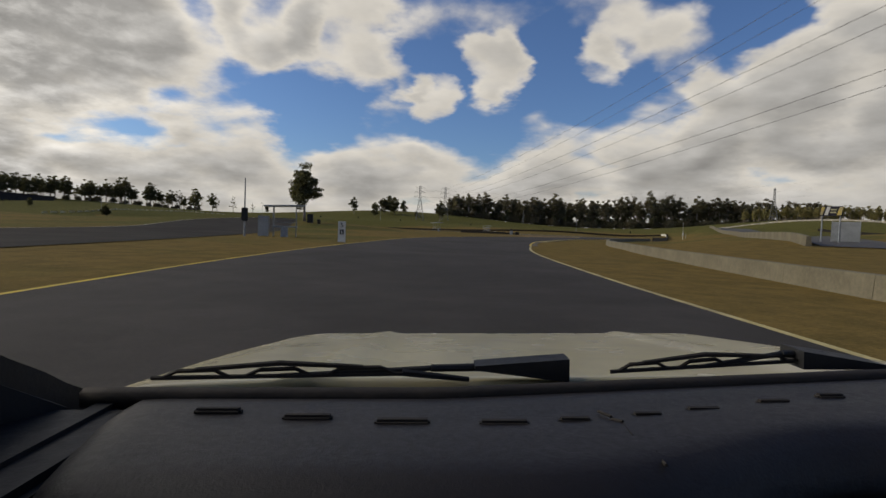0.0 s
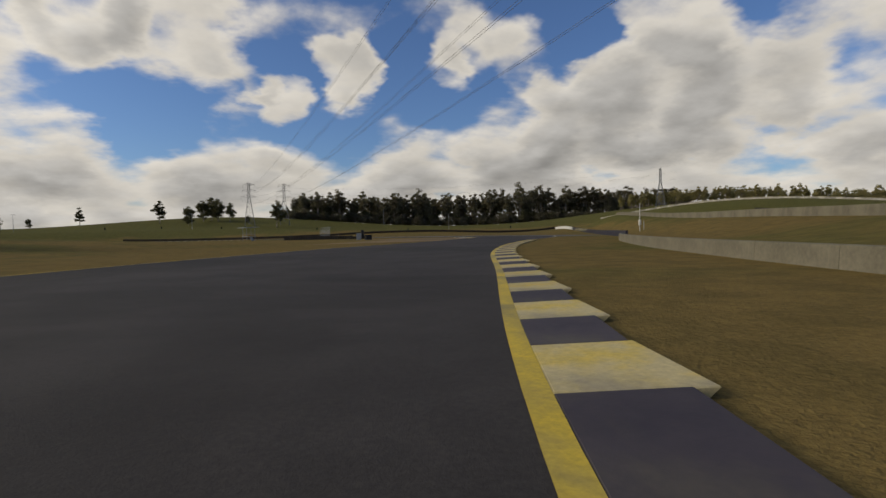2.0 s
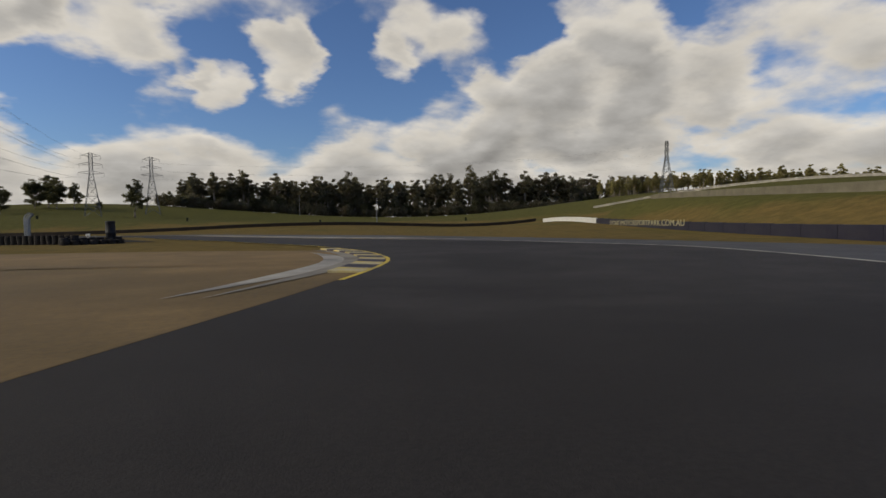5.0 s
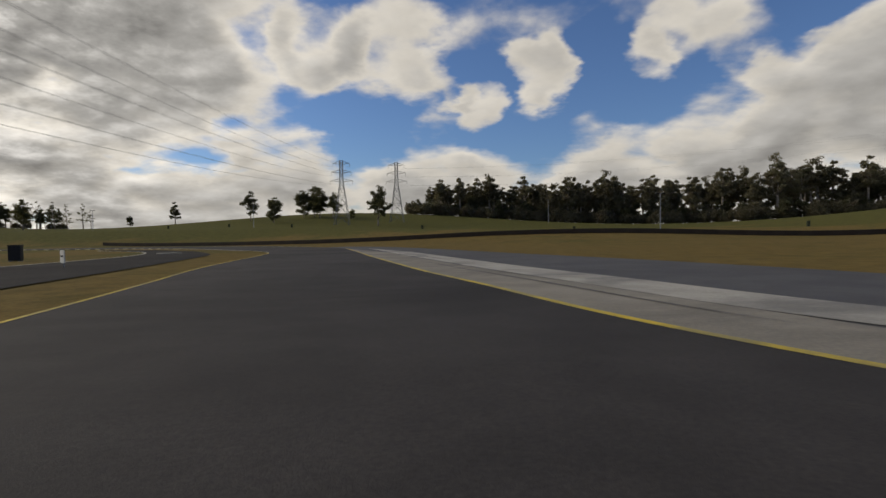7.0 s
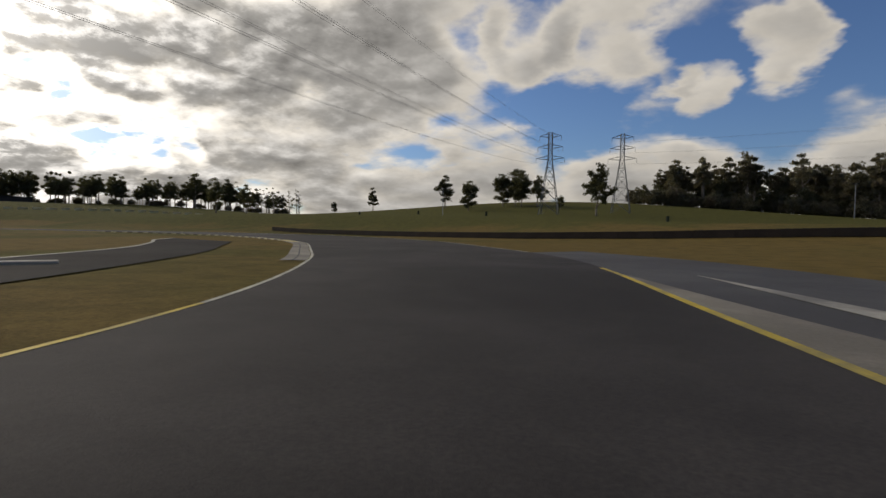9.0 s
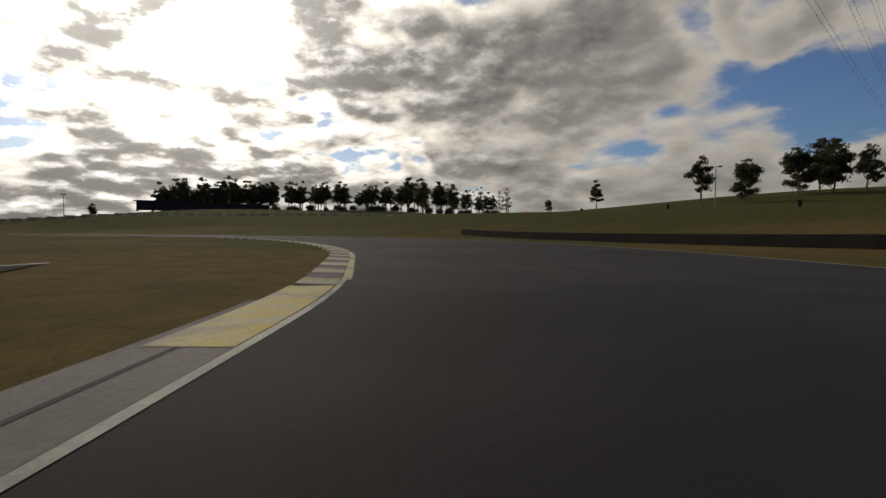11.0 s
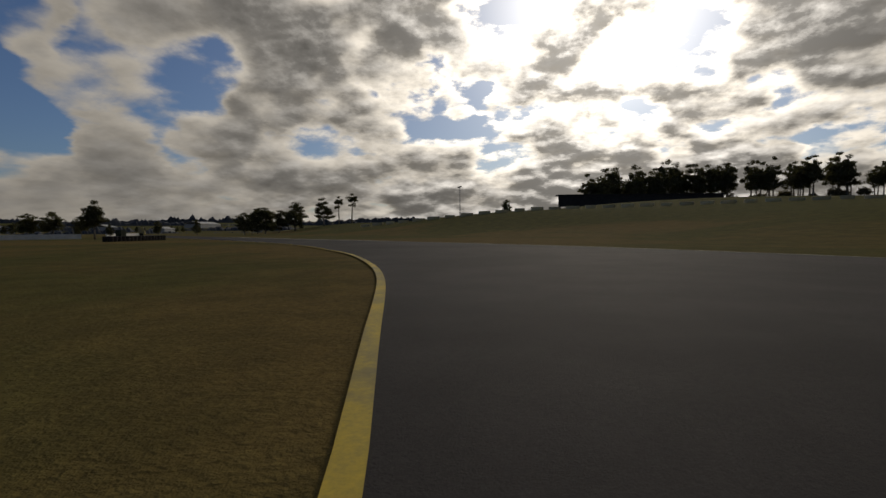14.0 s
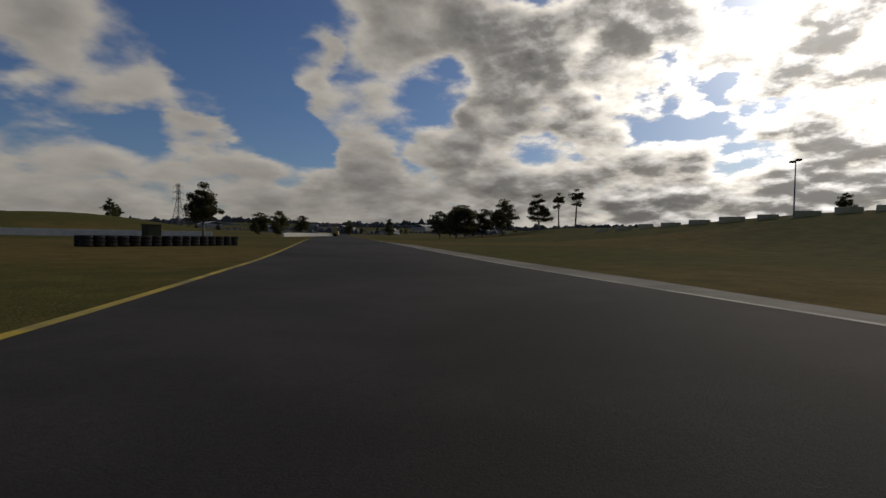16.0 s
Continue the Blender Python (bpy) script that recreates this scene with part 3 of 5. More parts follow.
kerb(line_r, (12.4, 66), (35, 117), 1, 0.92, 1.45, ["kerb_yellow", "kerb_blue"], 0.06, "kerb of yellow and dark blue painted blocks", tooth=0.18)
kerb(line_l, (39.5, 149), (41.1, 163), -1, 0.95, 1.15, ["kerb_worn", "kerb_blue"], 0.06, "kerb of worn cream and yellow, and dark purple blocks")
# every second block carries step shade in its colour, at the same height
kerb(line_l, (-7.5, 254.3), (-60.7, 266.5), -1, 0.78, 1.3, ["kerb_cream", "kerb_step_shade"], 0.055, "kerb of faded cream blocks with blocks coloured as shaded steps between")


# ---- walls and barriers ----
def wall(points, tall, thick, material, name, label, step=3.0, joints=True):
    """A low concrete wall of cast lengths that stands on the ground."""
    base = thing(name, label, "wall", kind="structure")
    q = even(spline(points, 2.0), step)
    for a, b in zip(q, q[1:]):
        long = float(np.linalg.norm(b - a))
        z0, z1 = ground_at(*a), ground_at(*b)
        bm = bmesh.new()
        v = box(bm, 0.008, -thick / 2, -0.35, long - 0.008, thick / 2, tall)
        for w in v:
            if w.co.z > 0:
                w.co.y *= 0.72
            w.co.z += z0 + (z1 - z0) * (w.co.x / long)
        bmesh.ops.bevel(bm, geom=[e for e in bm.edges if all(w.co.z > min(z0, z1) for w in e.verts)], offset=0.02, segments=1, affect="EDGES")
        ob = part("panel", bm, material, base)
        ob.matrix_local = Matrix.Translation((a[0], a[1], 0)) @ Matrix.Rotation(math.atan2(b[1] - a[1], b[0] - a[0]), 4, "Z")
    return base


WALL_RIGHT = [(8.6, -20), (9.9, 5), (12.2, 24), (14.6, 37.5), (16.6, 46.5), (18.4, 55.5), (21.3, 66), (25.5, 78), (30.3, 89.5), (35, 98.5), (40.3, 107.5), (47.6, 117.6)]
wall(WALL_RIGHT, 0.58, 0.45, "wall_concrete", "concrete_wall", "weathered buff concrete safety wall along the grass", step=4.0)


def side_road(near, far, label):
    a, b = even(spline(near, 2.0), 1.0), even(spline(far, 2.0), 1.0)
    n = max(len(a), len(b))
    a, b = a[np.linspace(0, len(a) - 1, n).astype(int)], b[np.linspace(0, len(b) - 1, n).astype(int)]
    tagged(new("side_road", ribbon("side_road", a, b, 0.004, "side_asphalt", drape=True, cells=4)), label, "road", kind="structure")
    rim = ribbon("edge_line", b, b + sides_of(b) * 0.25, 0.012, "white_line", drape=True)
    tagged(new("edge_line", rim), "faded pale line along the far edge of the side road", "line", kind="structure")


side_road([(-14, -60), (-16, 0), (-17.3, 24), (-19.5, 44), (-23, 66), (-31, 102), (-37, 128)], [(-34, -60), (-36, 10), (-39, 44), (-44, 68), (-53, 104), (-44, 134)], "dark grey asphalt road across the infield")
side_road([(28.6, 191.5), (25.4, 200.5), (21.4, 211), (16.8, 221.5), (8, 233.5), (0.5, 240.8), (-6.2, 247)], [(17.5, 195), (14.2, 209), (9.4, 222), (1.5, 233.5), (-6.5, 240.5), (-13.2, 245), (-18, 250)], "dark grey asphalt side road ending in dirt")


def banner_wall():
    """The barrier past the wall's end: dark hoardings, one with lettering, then white, on concrete blocks."""
    q = even(spline([(49, 119), (58, 136), (70, 160), (88, 201), (101, 236)], 2.0), 3.2)
    base = thing("hoarding_barrier", "line of dark and white hoardings along the verge", "barrier")
    n = len(q) - 1
    for i, (a, b) in enumerate(zip(q, q[1:])):
        u = i / n
        mat = "banner" if u < 0.70 else "white_paint"
        long = float(np.linalg.norm(b - a))
        bm = bmesh.new()
        box(bm, 0.01, -0.14, -0.3, long - 0.01, 0.14, 0.78, 0.015)
        ob = part("panel", bm, mat, base)
        ob.matrix_local = Matrix.Translation((a[0], a[1], ground_at(*((a + b) / 2)))) @ Matrix.Rotation(math.atan2(b[1] - a[1], b[0] - a[0]), 4, "Z")
    # lettering on the long dark hoarding
    i, j = int(n * 0.47), int(n * 0.66)
    a, b = q[i], q[j]
    mid, way = (a + b) / 2, b - a
    long = float(np.linalg.norm(way))
    font = bpy.data.curves.new("lettering", "FONT")
    font.body, font.size, font.extrude, font.align_x = "SYDNEYMOTORSPORTPARK.COM.AU", 1.0, 0.006, "CENTER"
    tmp = new("lettering", font)
    bpy.context.view_layer.update()
    me = bpy.data.meshes.new_from_object(tmp.evaluated_get(bpy.context.evaluated_depsgraph_get()))
    bpy.data.objects.remove(tmp)
    wide = max(v.co.x for v in me.vertices) * 2
    k = long * 0.94 / wide
    me.transform(Matrix.Diagonal((k, min(k, 0.86), 1, 1)))
    me.materials.clear()
    me.materials.append(M["ink"])
    ob = part("lettering", me, None, base, "cream capital lettering on the dark hoarding")
    d = Vector((way[0], way[1], 0)).normalized()
    left = Vector((-d.y, d.x, 0))
    r = Matrix.Identity(4)
    r.col[0][:3], r.col[1][:3], r.col[2][:3] = d, (0, 0, 1), Vector((d.y, -d.x, 0))
    r.col[0][:3] = d
    # the face towards the track lies on the left of the way along the barrier, so the words run back along it
    r.col[0][:3], r.col[2][:3] = -d, left
    ob.matrix_local = Matrix.Translation((mid[0] + left.x * 0.19, mid[1] + left.y * 0.19, ground_at(*mid) + 0.18)) @ r


banner_wall()


def tyre_mesh():
    bm = bmesh.new()
    prof = [(0.19, 0.0), (0.24, -0.095), (0.305, -0.105), (0.325, -0.06), (0.328, 0.06), (0.305, 0.105), (0.24, 0.095)]
    rings = []
    for k in range(12):
        a = 2 * math.pi * k / 12
        rings.append([bm.verts.new((r * math.cos(a), r * math.sin(a), z + 0.105)) for r, z in prof])
    for k in range(12):
        for j in range(len(prof)):
            bm.faces.new((rings[k][j], rings[(k + 1) % 12][j], rings[(k + 1) % 12][(j + 1) % len(prof)], rings[k][(j + 1) % len(prof)]))
    bmesh.ops.recalc_face_normals(bm, faces=bm.faces)
    return mesh_of("tyre", bm, "rubber", True)


TYRE = tyre_mesh()


def tyre_wall(points, label, rows=1, stack=5, belt=True, step=0.68, joined=True):
    """A barrier of stacked tyres; far ones are joined into one part, near ones stay pieces."""
    base = thing("tyre_barrier", label, "tyre barrier")
    q = even(spline(points, 2.0), step)
    s = sides_of(q)
    rng = random.Random(len(q))
    src_v = np.array([v.co[:] for v in TYRE.vertices])
    src_f = [tuple(f.vertices) for f in TYRE.polygons]
    vs, fs = [], []
    for (x, y), n in zip(q, s):
        for r in range(rows):
            z = ground_at(x + n[0] * r * 0.66, y + n[1] * r * 0.66) - 0.02
            for k in range(stack):
                dx, dy = rng.uniform(-0.03, 0.03), rng.uniform(-0.03, 0.03)
                o = np.array([x + n[0] * r * 0.66 + dx, y + n[1] * r * 0.66 + dy, z + k * 0.208])
                if joined:
                    m = len(vs) * len(src_v)
                    vs.append(src_v + o)
                    fs.extend(tuple(m + i for i in f) for f in src_f)
                else:
                    ob = part("tyre", TYRE, None, base)
                    ob.matrix_local = Matrix.Translation(o)
    if belt:
        run = even(spline(points, 2.0), 4.0)
        for (a, b), n in zip(zip(run, run[1:]), sides_of(run)):
            long = float(np.linalg.norm(b - a))
            bm = bmesh.new()
            z0, z1 = ground_at(*a), ground_at(*b)
            for v in box(bm, 0.01, -0.02, 0.0, long - 0.01, 0.02, stack * 0.208 - 0.06):
                v.co.z += z0 + (z1 - z0) * v.co.x / long
            ob = part("belt", bm, "belting", base)
            ob.matrix_local = Matrix.Translation((a[0] + n[0] * 0.37, a[1] + n[1] * 0.37, 0)) @ Matrix.Rotation(math.atan2(b[1] - a[1], b[0] - a[0]), 4, "Z")
    if joined:
        me = bpy.data.meshes.new("tyre_rows")
        me.from_pydata(np.vstack(vs).tolist(), [], fs)
        me.materials.append(M["rubber"])
        tagged(part("tyre_stacking", me, None, base), kind="stuff")
    return base


tyre_wall([(-60, 302), (-30, 294), (10, 283), (62, 273), (116, 264)], "long black tyre wall at the foot of the hill", stack=4)
tyre_wall([(7, 199), (15, 194.5), (22.5, 189.5)], "black tyre wall on the infield", stack=4, belt=False)
tyre_wall([(-112.9, 219.4), (-117.5, 219.4), (-122.3, 218.9)], "black tyre wall beside the grass", stack=3, rows=2, joined=False, belt=True, step=0.62)


# ---- trees ----
def tree_meshes(seed, tall, wide, bare=0.34, limbs=4, leaves=200, leaf=0.34, puff=0.13, infill=4):
    """A gum tree: trunk and limbs that fork upwards, and a crown of separate leaf heaps at the limbs' ends with sky between them."""
    rng = random.Random(seed)
    nr = np.random.RandomState(seed)
    twigs, tips = [], []

    lean = Vector((rng.uniform(-0.05, 0.05), rng.uniform(-0.05, 0.05), 1.0))
    r = tall * 0.019
    spine = [Vector((0, 0, -0.4)), lean * tall * bare + Vector((rng.uniform(-0.2, 0.2), rng.uniform(-0.2, 0.2), 0)), lean * tall * (bare + 0.72) * 0.5 + Vector((rng.uniform(-0.5, 0.5), rng.uniform(-0.5, 0.5), 0)), lean * tall * 0.80]
    for i, (p, q) in enumerate(zip(spine, spine[1:])):
        twigs.append((p, q, r * (1.2, 0.8, 0.5)[i], r * (0.85, 0.5, 0.2)[i], 8))
    tips.append(lean * tall * 0.93)
    count = limbs * 2 + 1
    for i in range(count):
        u = (i + rng.uniform(0.0, 0.9)) / count
        z = tall * (bare * 0.92 + (0.74 - bare * 0.92) * u)
        start = Vector((lean.x * z, lean.y * z, z))
        a = i * 2.4 + rng.uniform(-0.5, 0.5)
        # the head is widest a little below its middle
        reach = wide * 0.40 * (1.0 - 0.55 * abs(u - 0.35) / 0.65) * rng.uniform(0.65, 1.0)
        rise = tall * rng.uniform(0.04, 0.20) * (1.25 - 0.4 * u)
        mid = start + Vector((math.cos(a) * reach * 0.5, math.sin(a) * reach * 0.5, rise * 0.4))
        twigs.append((start, mid, r * 0.45, r * 0.30, 5))
        for j in range(2 if u > 0.7 else 3):
            b = a + (j - 1) * rng.uniform(0.45, 0.9)
            end = start + Vector((math.cos(b) * reach * rng.uniform(0.6, 1.05), math.sin(b) * reach * rng.uniform(0.6, 1.05), rise * rng.uniform(0.5, 1.3)))
            end.z = min(end.z, tall * 0.95)
            twigs.append((mid, end, r * 0.28, r * 0.08, 4))
            tips.append(end)

    bm = bmesh.new()
    for p, q, r0, r1, n in twigs:
        rod(bm, p, q, r0, r1, n)
    trunk = mesh_of("trunk", bm, "bark", True)
    heads = list(tips)
    for _ in range(infill):
        heads.append(heads[rng.randrange(len(tips))].lerp(heads[rng.randrange(len(tips))], 0.5))
    verts, faces = [], []
    for c in heads:
        rad = wide * puff * nr.uniform(0.65, 1.25)
        n = int(leaves * nr.uniform(0.6, 1.3))
        # a heap is a few overlapping sprays, flat below
        sub = nr.normal(0, 0.42, (5, 3)) * rad
        pick = nr.randint(0, 5, n)
        p = nr.normal(0, 1, (n, 3))
        p /= np.linalg.norm(p, axis=1)[:, None]
        p *= (nr.uniform(0.05, 1.0, n) ** 0.4)[:, None] * rad * np.array([0.72, 0.72, 0.5])
        p += sub[pick] * np.array([1, 1, 0.55]) + np.array(c)
        a = nr.normal(0, 1, (n, 3))
        a[:, 2] -= 0.7
        a /= np.linalg.norm(a, axis=1)[:, None]
        b = np.cross(a, nr.normal(0, 1, (n, 3)))
        b /= np.linalg.norm(b, axis=1)[:, None]
        la, lb = (leaf * nr.uniform(0.6, 1.3, n))[:, None] * a, (leaf * 0.45 * nr.uniform(0.6, 1.3, n))[:, None] * b
        k = len(verts)
        verts.extend(np.stack([p - la, p + la * 0.3 + lb * 1.5, p + la], 1).reshape(-1, 3).tolist())
        faces.extend((k + 3 * i, k + 3 * i + 1, k + 3 * i + 2) for i in range(n))
    crown = bpy.data.meshes.new("crown")
    crown.from_pydata(verts, [], faces)
    return trunk, crown


TREES = {
    "gum": [tree_meshes(s, 16, w, b, 4, 190, 0.36, 0.125, 8) for s, w, b in ((1, 11.0, 0.20), (2, 10.5, 0.14), (3, 11.5, 0.22), (4, 9.5, 0.18))],
    "dense": [tree_meshes(s, 16, w, b, 5, 200, 0.42, 0.135, 14) for s, w, b in ((11, 12.5, 0.05), (12, 11.5, 0.07), (15, 10.5, 0.08))],
    "oval": [tree_meshes(61, 16, 9.0, 0.26, 5, 260, 0.36, 0.15, 14)],
    "tall": [tree_meshes(s, 16, w, b, 3, 85, 0.44, 0.14, 3) for s, w, b in ((21, 6.4, 0.44), (22, 7.0, 0.38), (23, 6.0, 0.48), (24, 7.4, 0.36))],
    "row": [tree_meshes(s, 16, w, b, 4, 125, 0.38, 0.125, 5) for s, w, b in ((71, 9.5, 0.22), (72, 10.0, 0.18), (73, 9.0, 0.26), (74, 10.5, 0.20), (75, 8.5, 0.28))],
    "wood": [tree_meshes(s, 16, w, b, 4, 80, 0.52, 0.13, 5) for s, w, b in ((41, 8.0, 0.22), (42, 8.6, 0.16), (43, 7.4, 0.28), (44, 9.0, 0.18), (45, 7.0, 0.32), (46, 8.2, 0.22))],
    "thin": [tree_meshes(s, 16, w, b, 3, 45, 0.30, 0.075, 0) for s, w, b in ((31, 8.5, 0.28), (32, 9.5, 0.22))],
    "slim": [tree_meshes(s, 16, w, b, 3, 120, 0.34, 0.14, 0) for s, w, b in ((35, 7.0, 0.52), (36, 6.5, 0.56))],
    "scrub": [tree_meshes(s, 16, w, 0.02, 5, 80, 1.1, 0.15, 10) for s, w in ((51, 24), (52, 28))],
}
for style, pair in TREES.items():
    for _, crown in pair:
        crown.materials.append(M["wood_tree" if style in ("wood", "tall", "scrub") else "leaves"])
DRY = []
for t_mesh, c_mesh in TREES["wood"]:
    c2 = c_mesh.copy()
    c2.materials.clear()
    c2.materials.append(M["dry_leaves"])
    DRY.append((t_mesh, c2))
TREES["dry"] = DRY
tree_rng = random.Random(5)


def plant(x, y, tall, style="gum", label="grey-green gum tree on the grass", group="", which=None, squash=1.0):
    kinds = TREES[style]
    t_mesh, c_mesh = kinds[tree_rng.randrange(len(kinds)) if which is None else which]
    k = tall / 16
    base = thing("tree", label, "tree", Matrix.Translation((x, y, ground_at(x, y) - 0.05)) @ Matrix.Rotation(tree_rng.uniform(0, 6.28), 4, "Z") @ Matrix.Diagonal((k * squash, k * squash, k, 1)), group)
    part("trunk", t_mesh, None, base)
    part("crown", c_mesh, None, base)
    return base



def copse(name, label, places):
    """Many trees that nobody could count, joined into one object."""
    vs, corners, totals, mats, slots, count = [], [], [], [], [], 0
    for x, y, tall, style in places:
        a = tree_rng.uniform(0, 6.28)
        c, d, z = math.cos(a), math.sin(a), ground_at(x, y) - (0.09 * tall if style == "scrub" else 0.0)
        for me in TREES[style][tree_rng.randrange(len(TREES[style]))]:
            co = np.empty(len(me.vertices) * 3)
            me.vertices.foreach_get("co", co)
            co = co.reshape(-1, 3) * (tall / 16)
            vs.append(np.stack([co[:, 0] * c - co[:, 1] * d + x, co[:, 0] * d + co[:, 1] * c + y, co[:, 2] + z], 1))
            li, lt = np.empty(len(me.loops), np.int32), np.empty(len(me.polygons), np.int32)
            me.loops.foreach_get("vertex_index", li)
            me.polygons.foreach_get("loop_total", lt)
            m = me.materials[0]
            if m not in slots:
                slots.append(m)
            corners.append(li + count)
            totals.append(lt)
            mats.append(np.full(len(lt), slots.index(m), np.int32))
            count += len(co)
    vs, corners, totals, mats = np.vstack(vs), np.concatenate(corners), np.concatenate(totals), np.concatenate(mats)
    me = bpy.data.meshes.new(name)
    me.vertices.add(len(vs))
    me.vertices.foreach_set("co", vs.ravel())
    me.loops.add(len(corners))
    me.loops.foreach_set("vertex_index", corners)
    me.polygons.add(len(totals))
    me.polygons.foreach_set("loop_start", np.concatenate([[0], np.cumsum(totals)[:-1]]).astype(np.int32))
    for m in slots:
        me.materials.append(m)
    me.polygons.foreach_set("material_index", mats)
    me.update(calc_edges=True)
    return tagged(new(name, me), label, "wood", kind="stuff")


# trees that stand alone or in small groups
for x, y, tall, style, label in [
        (-34, 124, 14.5, "oval", "tall dark gum tree with a rounded crown"),
        (-71.9, 405.5, 14.0, "gum", "open-crowned gum tree on the green rise"),
        (-52.9, 388.4, 11.5, "dense", "dark bushy gum tree on the green rise"),
        (-49, 412, 13.5, "dense", "dark gum tree in a clump on the rise"),
        (-45, 416, 15.0, "dense", "dark gum tree in a clump on the rise"),
        (-40, 409, 14.5, "dense", "dark gum tree in a clump on the rise"),
        (-33, 407, 12.5, "gum", "gum tree at the end of a clump"),
        (-22, 400, 5.0, "dense", "low bush beside the pylon"),
        (-3.4, 370.4, 16.0, "gum", "tall pale-trunked gum tree with an open crown"),
        (-119.2, 420.3, 11.5, "gum", "broad gum tree on the crest"),
        (-148, 426, 6.0, "dense", "low round bush on the crest"),
        (-178, 430, 14.0, "thin", "thin half-bare gum tree on the crest"),
        (-181, 398, 15.0, "gum", "dark gum tree on the crest"),
        (-188, 386, 17.5, "gum", "broad gum tree on the crest"),
        (-189, 424, 15.0, "thin", "thin half-bare gum tree on the crest"),
        (-152, 405, 9.0, "thin", "bare young tree on the crest"),
        (-214, 263, 5.0, "dense", "round bush behind the bank"),
        (-238, 202, 10.5, "slim", "slim gum tree with a small crown"),
        (-240, 206, 11.5, "slim", "slim gum tree with a small crown"),
        (-223, 192, 9.8, "gum", "dark spreading gum tree, one of a clump of two"),
        (-231, 199, 10.0, "gum", "dark spreading gum tree, one of a clump of two"),
        (-201, 186, 6.6, "dense", "spreading dark gum tree in a loose clump"),
        (-204, 191, 8.2, "dense", "spreading dark gum tree in a loose clump"),
        (-207, 187, 8.0, "dense", "dark gum tree in a loose clump"),
        (-211, 192, 7.2, "dense", "dark gum tree in a loose clump"),
        (-209, 184, 6.0, "dense", "dark gum tree in a loose clump"),
        (-246, 62, 9.5, "dense", "dark rounded tree clump down the valley"),
        (-252, 68, 10.5, "dense", "dark rounded tree clump down the valley"),
        (-258, 76, 8.5, "dense", "dark rounded tree clump down the valley"),
        (-216, 195, 6.6, "gum", "dark gum tree in a loose clump"),
        (-205, 168, 5.0, "dense", "low bushy tree beyond the bank"),
        (-198, 160, 4.4, "dense", "low bushy tree beyond the bank"),
        (-132.7, 199.6, 6.4, "oval", "dark round tree behind the tyre wall"),
        (-173, 89, 7.2, "gum", "young gum tree on the mound"),
        (-177, 85, 6.4, "gum", "young gum tree on the mound"),
        (-162, 176, 3.0, "dense", "low dark bush on the slope"),
        (-170, 160, 2.6, "dense", "low dark bush on the slope")]:
    plant(x, y, tall, style, label, squash=1.5 if "clump" in label and x < -195 else 1.15 if style == "oval" else 1.0)

# the row on the western rise
ROW = spline([(-296, 296), (-305, 318), (-312, 350), (-302, 395), (-285, 430), (-262, 455), (-232, 472)], 1.0)
for i in range(104):
    x, y = ROW[int(i / 103 * (len(ROW) - 1))]
    style = "row" if i < 86 or i % 2 else "thin"
    plant(x + tree_rng.uniform(-9, 9), y + tree_rng.uniform(-4, 4), tree_rng.uniform(12, 20) * (1.2 if 72 < i < 88 or i < 40 else 1.0), style, "dark gum tree in a row on the western rise", "row of gums on the rise")

under = []
for i in range(44):
    x, y = ROW[int((i + 0.5) / 44 * (len(ROW) - 1))]
    under.append((x + tree_rng.uniform(-8, 8), y + tree_rng.uniform(-6, 6), tree_rng.uniform(2.5, 5), "scrub"))
copse("row_scrub", "dark scrub under the row of gums", under)

# the wood behind the hill: its front trees stand singly, the rest and the lower storey are one mass
behind = []
for i in range(240):
    u = tree_rng.random()
    x = 3 + u * 338
    depth = tree_rng.random() ** 1.7 * 60
    y = 452 + depth + 10 * math.sin(u * 5)
    tall, style = tree_rng.uniform(16, 25) * (1.0 if i % 6 else 1.14) * (0.86 + 0.34 * min(1.0, u * 2.2)), "tall" if i % 3 == 0 else "wood"
    if depth < 16:
        plant(x, y, tall, style, "tall slender gum tree in the dark wood", "trees of the wood")
    else:
        behind.append((x, y, tall, style))
for i in range(60):
    u = (i + tree_rng.random()) / 60
    behind.append((-2 + u * 335, 450 + 10 * math.sin(u * 5) + tree_rng.uniform(-4, 10), tree_rng.uniform(8, 12), "dense"))
for i in range(140):
    u = (i + tree_rng.random()) / 140
    behind.append((-6 + u * 345, 446 + 10 * math.sin(u * 5) + tree_rng.uniform(-2, 14), tree_rng.uniform(5.0, 8.5), "scrub"))
copse("wood_thicket", "dark mass of gum trees and scrub in the wood", behind)
back_rows = []
for i in range(190):
    u = (i + tree_rng.random()) / 190 * 1.04
    off = tree_rng.uniform(-16, 16)
    x, y, tall = 208 + u * 62 + off * 0.8, 350 - u * 130 + off * 0.5, tree_rng.uniform(6.5, 10.0)
    if off < -4:
        plant(x, y, tall, "dry", "yellow-green gum tree in the sunlit wood", "trees of the sunlit wood")
    else:
        back_rows.append((x, y, tall, "dry"))
copse("wood_thicket", "yellow-green mass of sunlit gum trees", back_rows)

# scattered trees down the valley
for i in range(26):
    d, a = tree_rng.uniform(230, 700), radians(tree_rng.uniform(112, 165))
    x, y = -101 - math.sin(a) * d, 244 + math.cos(a) * d
    plant(x, y, tree_rng.uniform(5, 9), "dense", "small dark tree far down the valley", "trees of the valley")


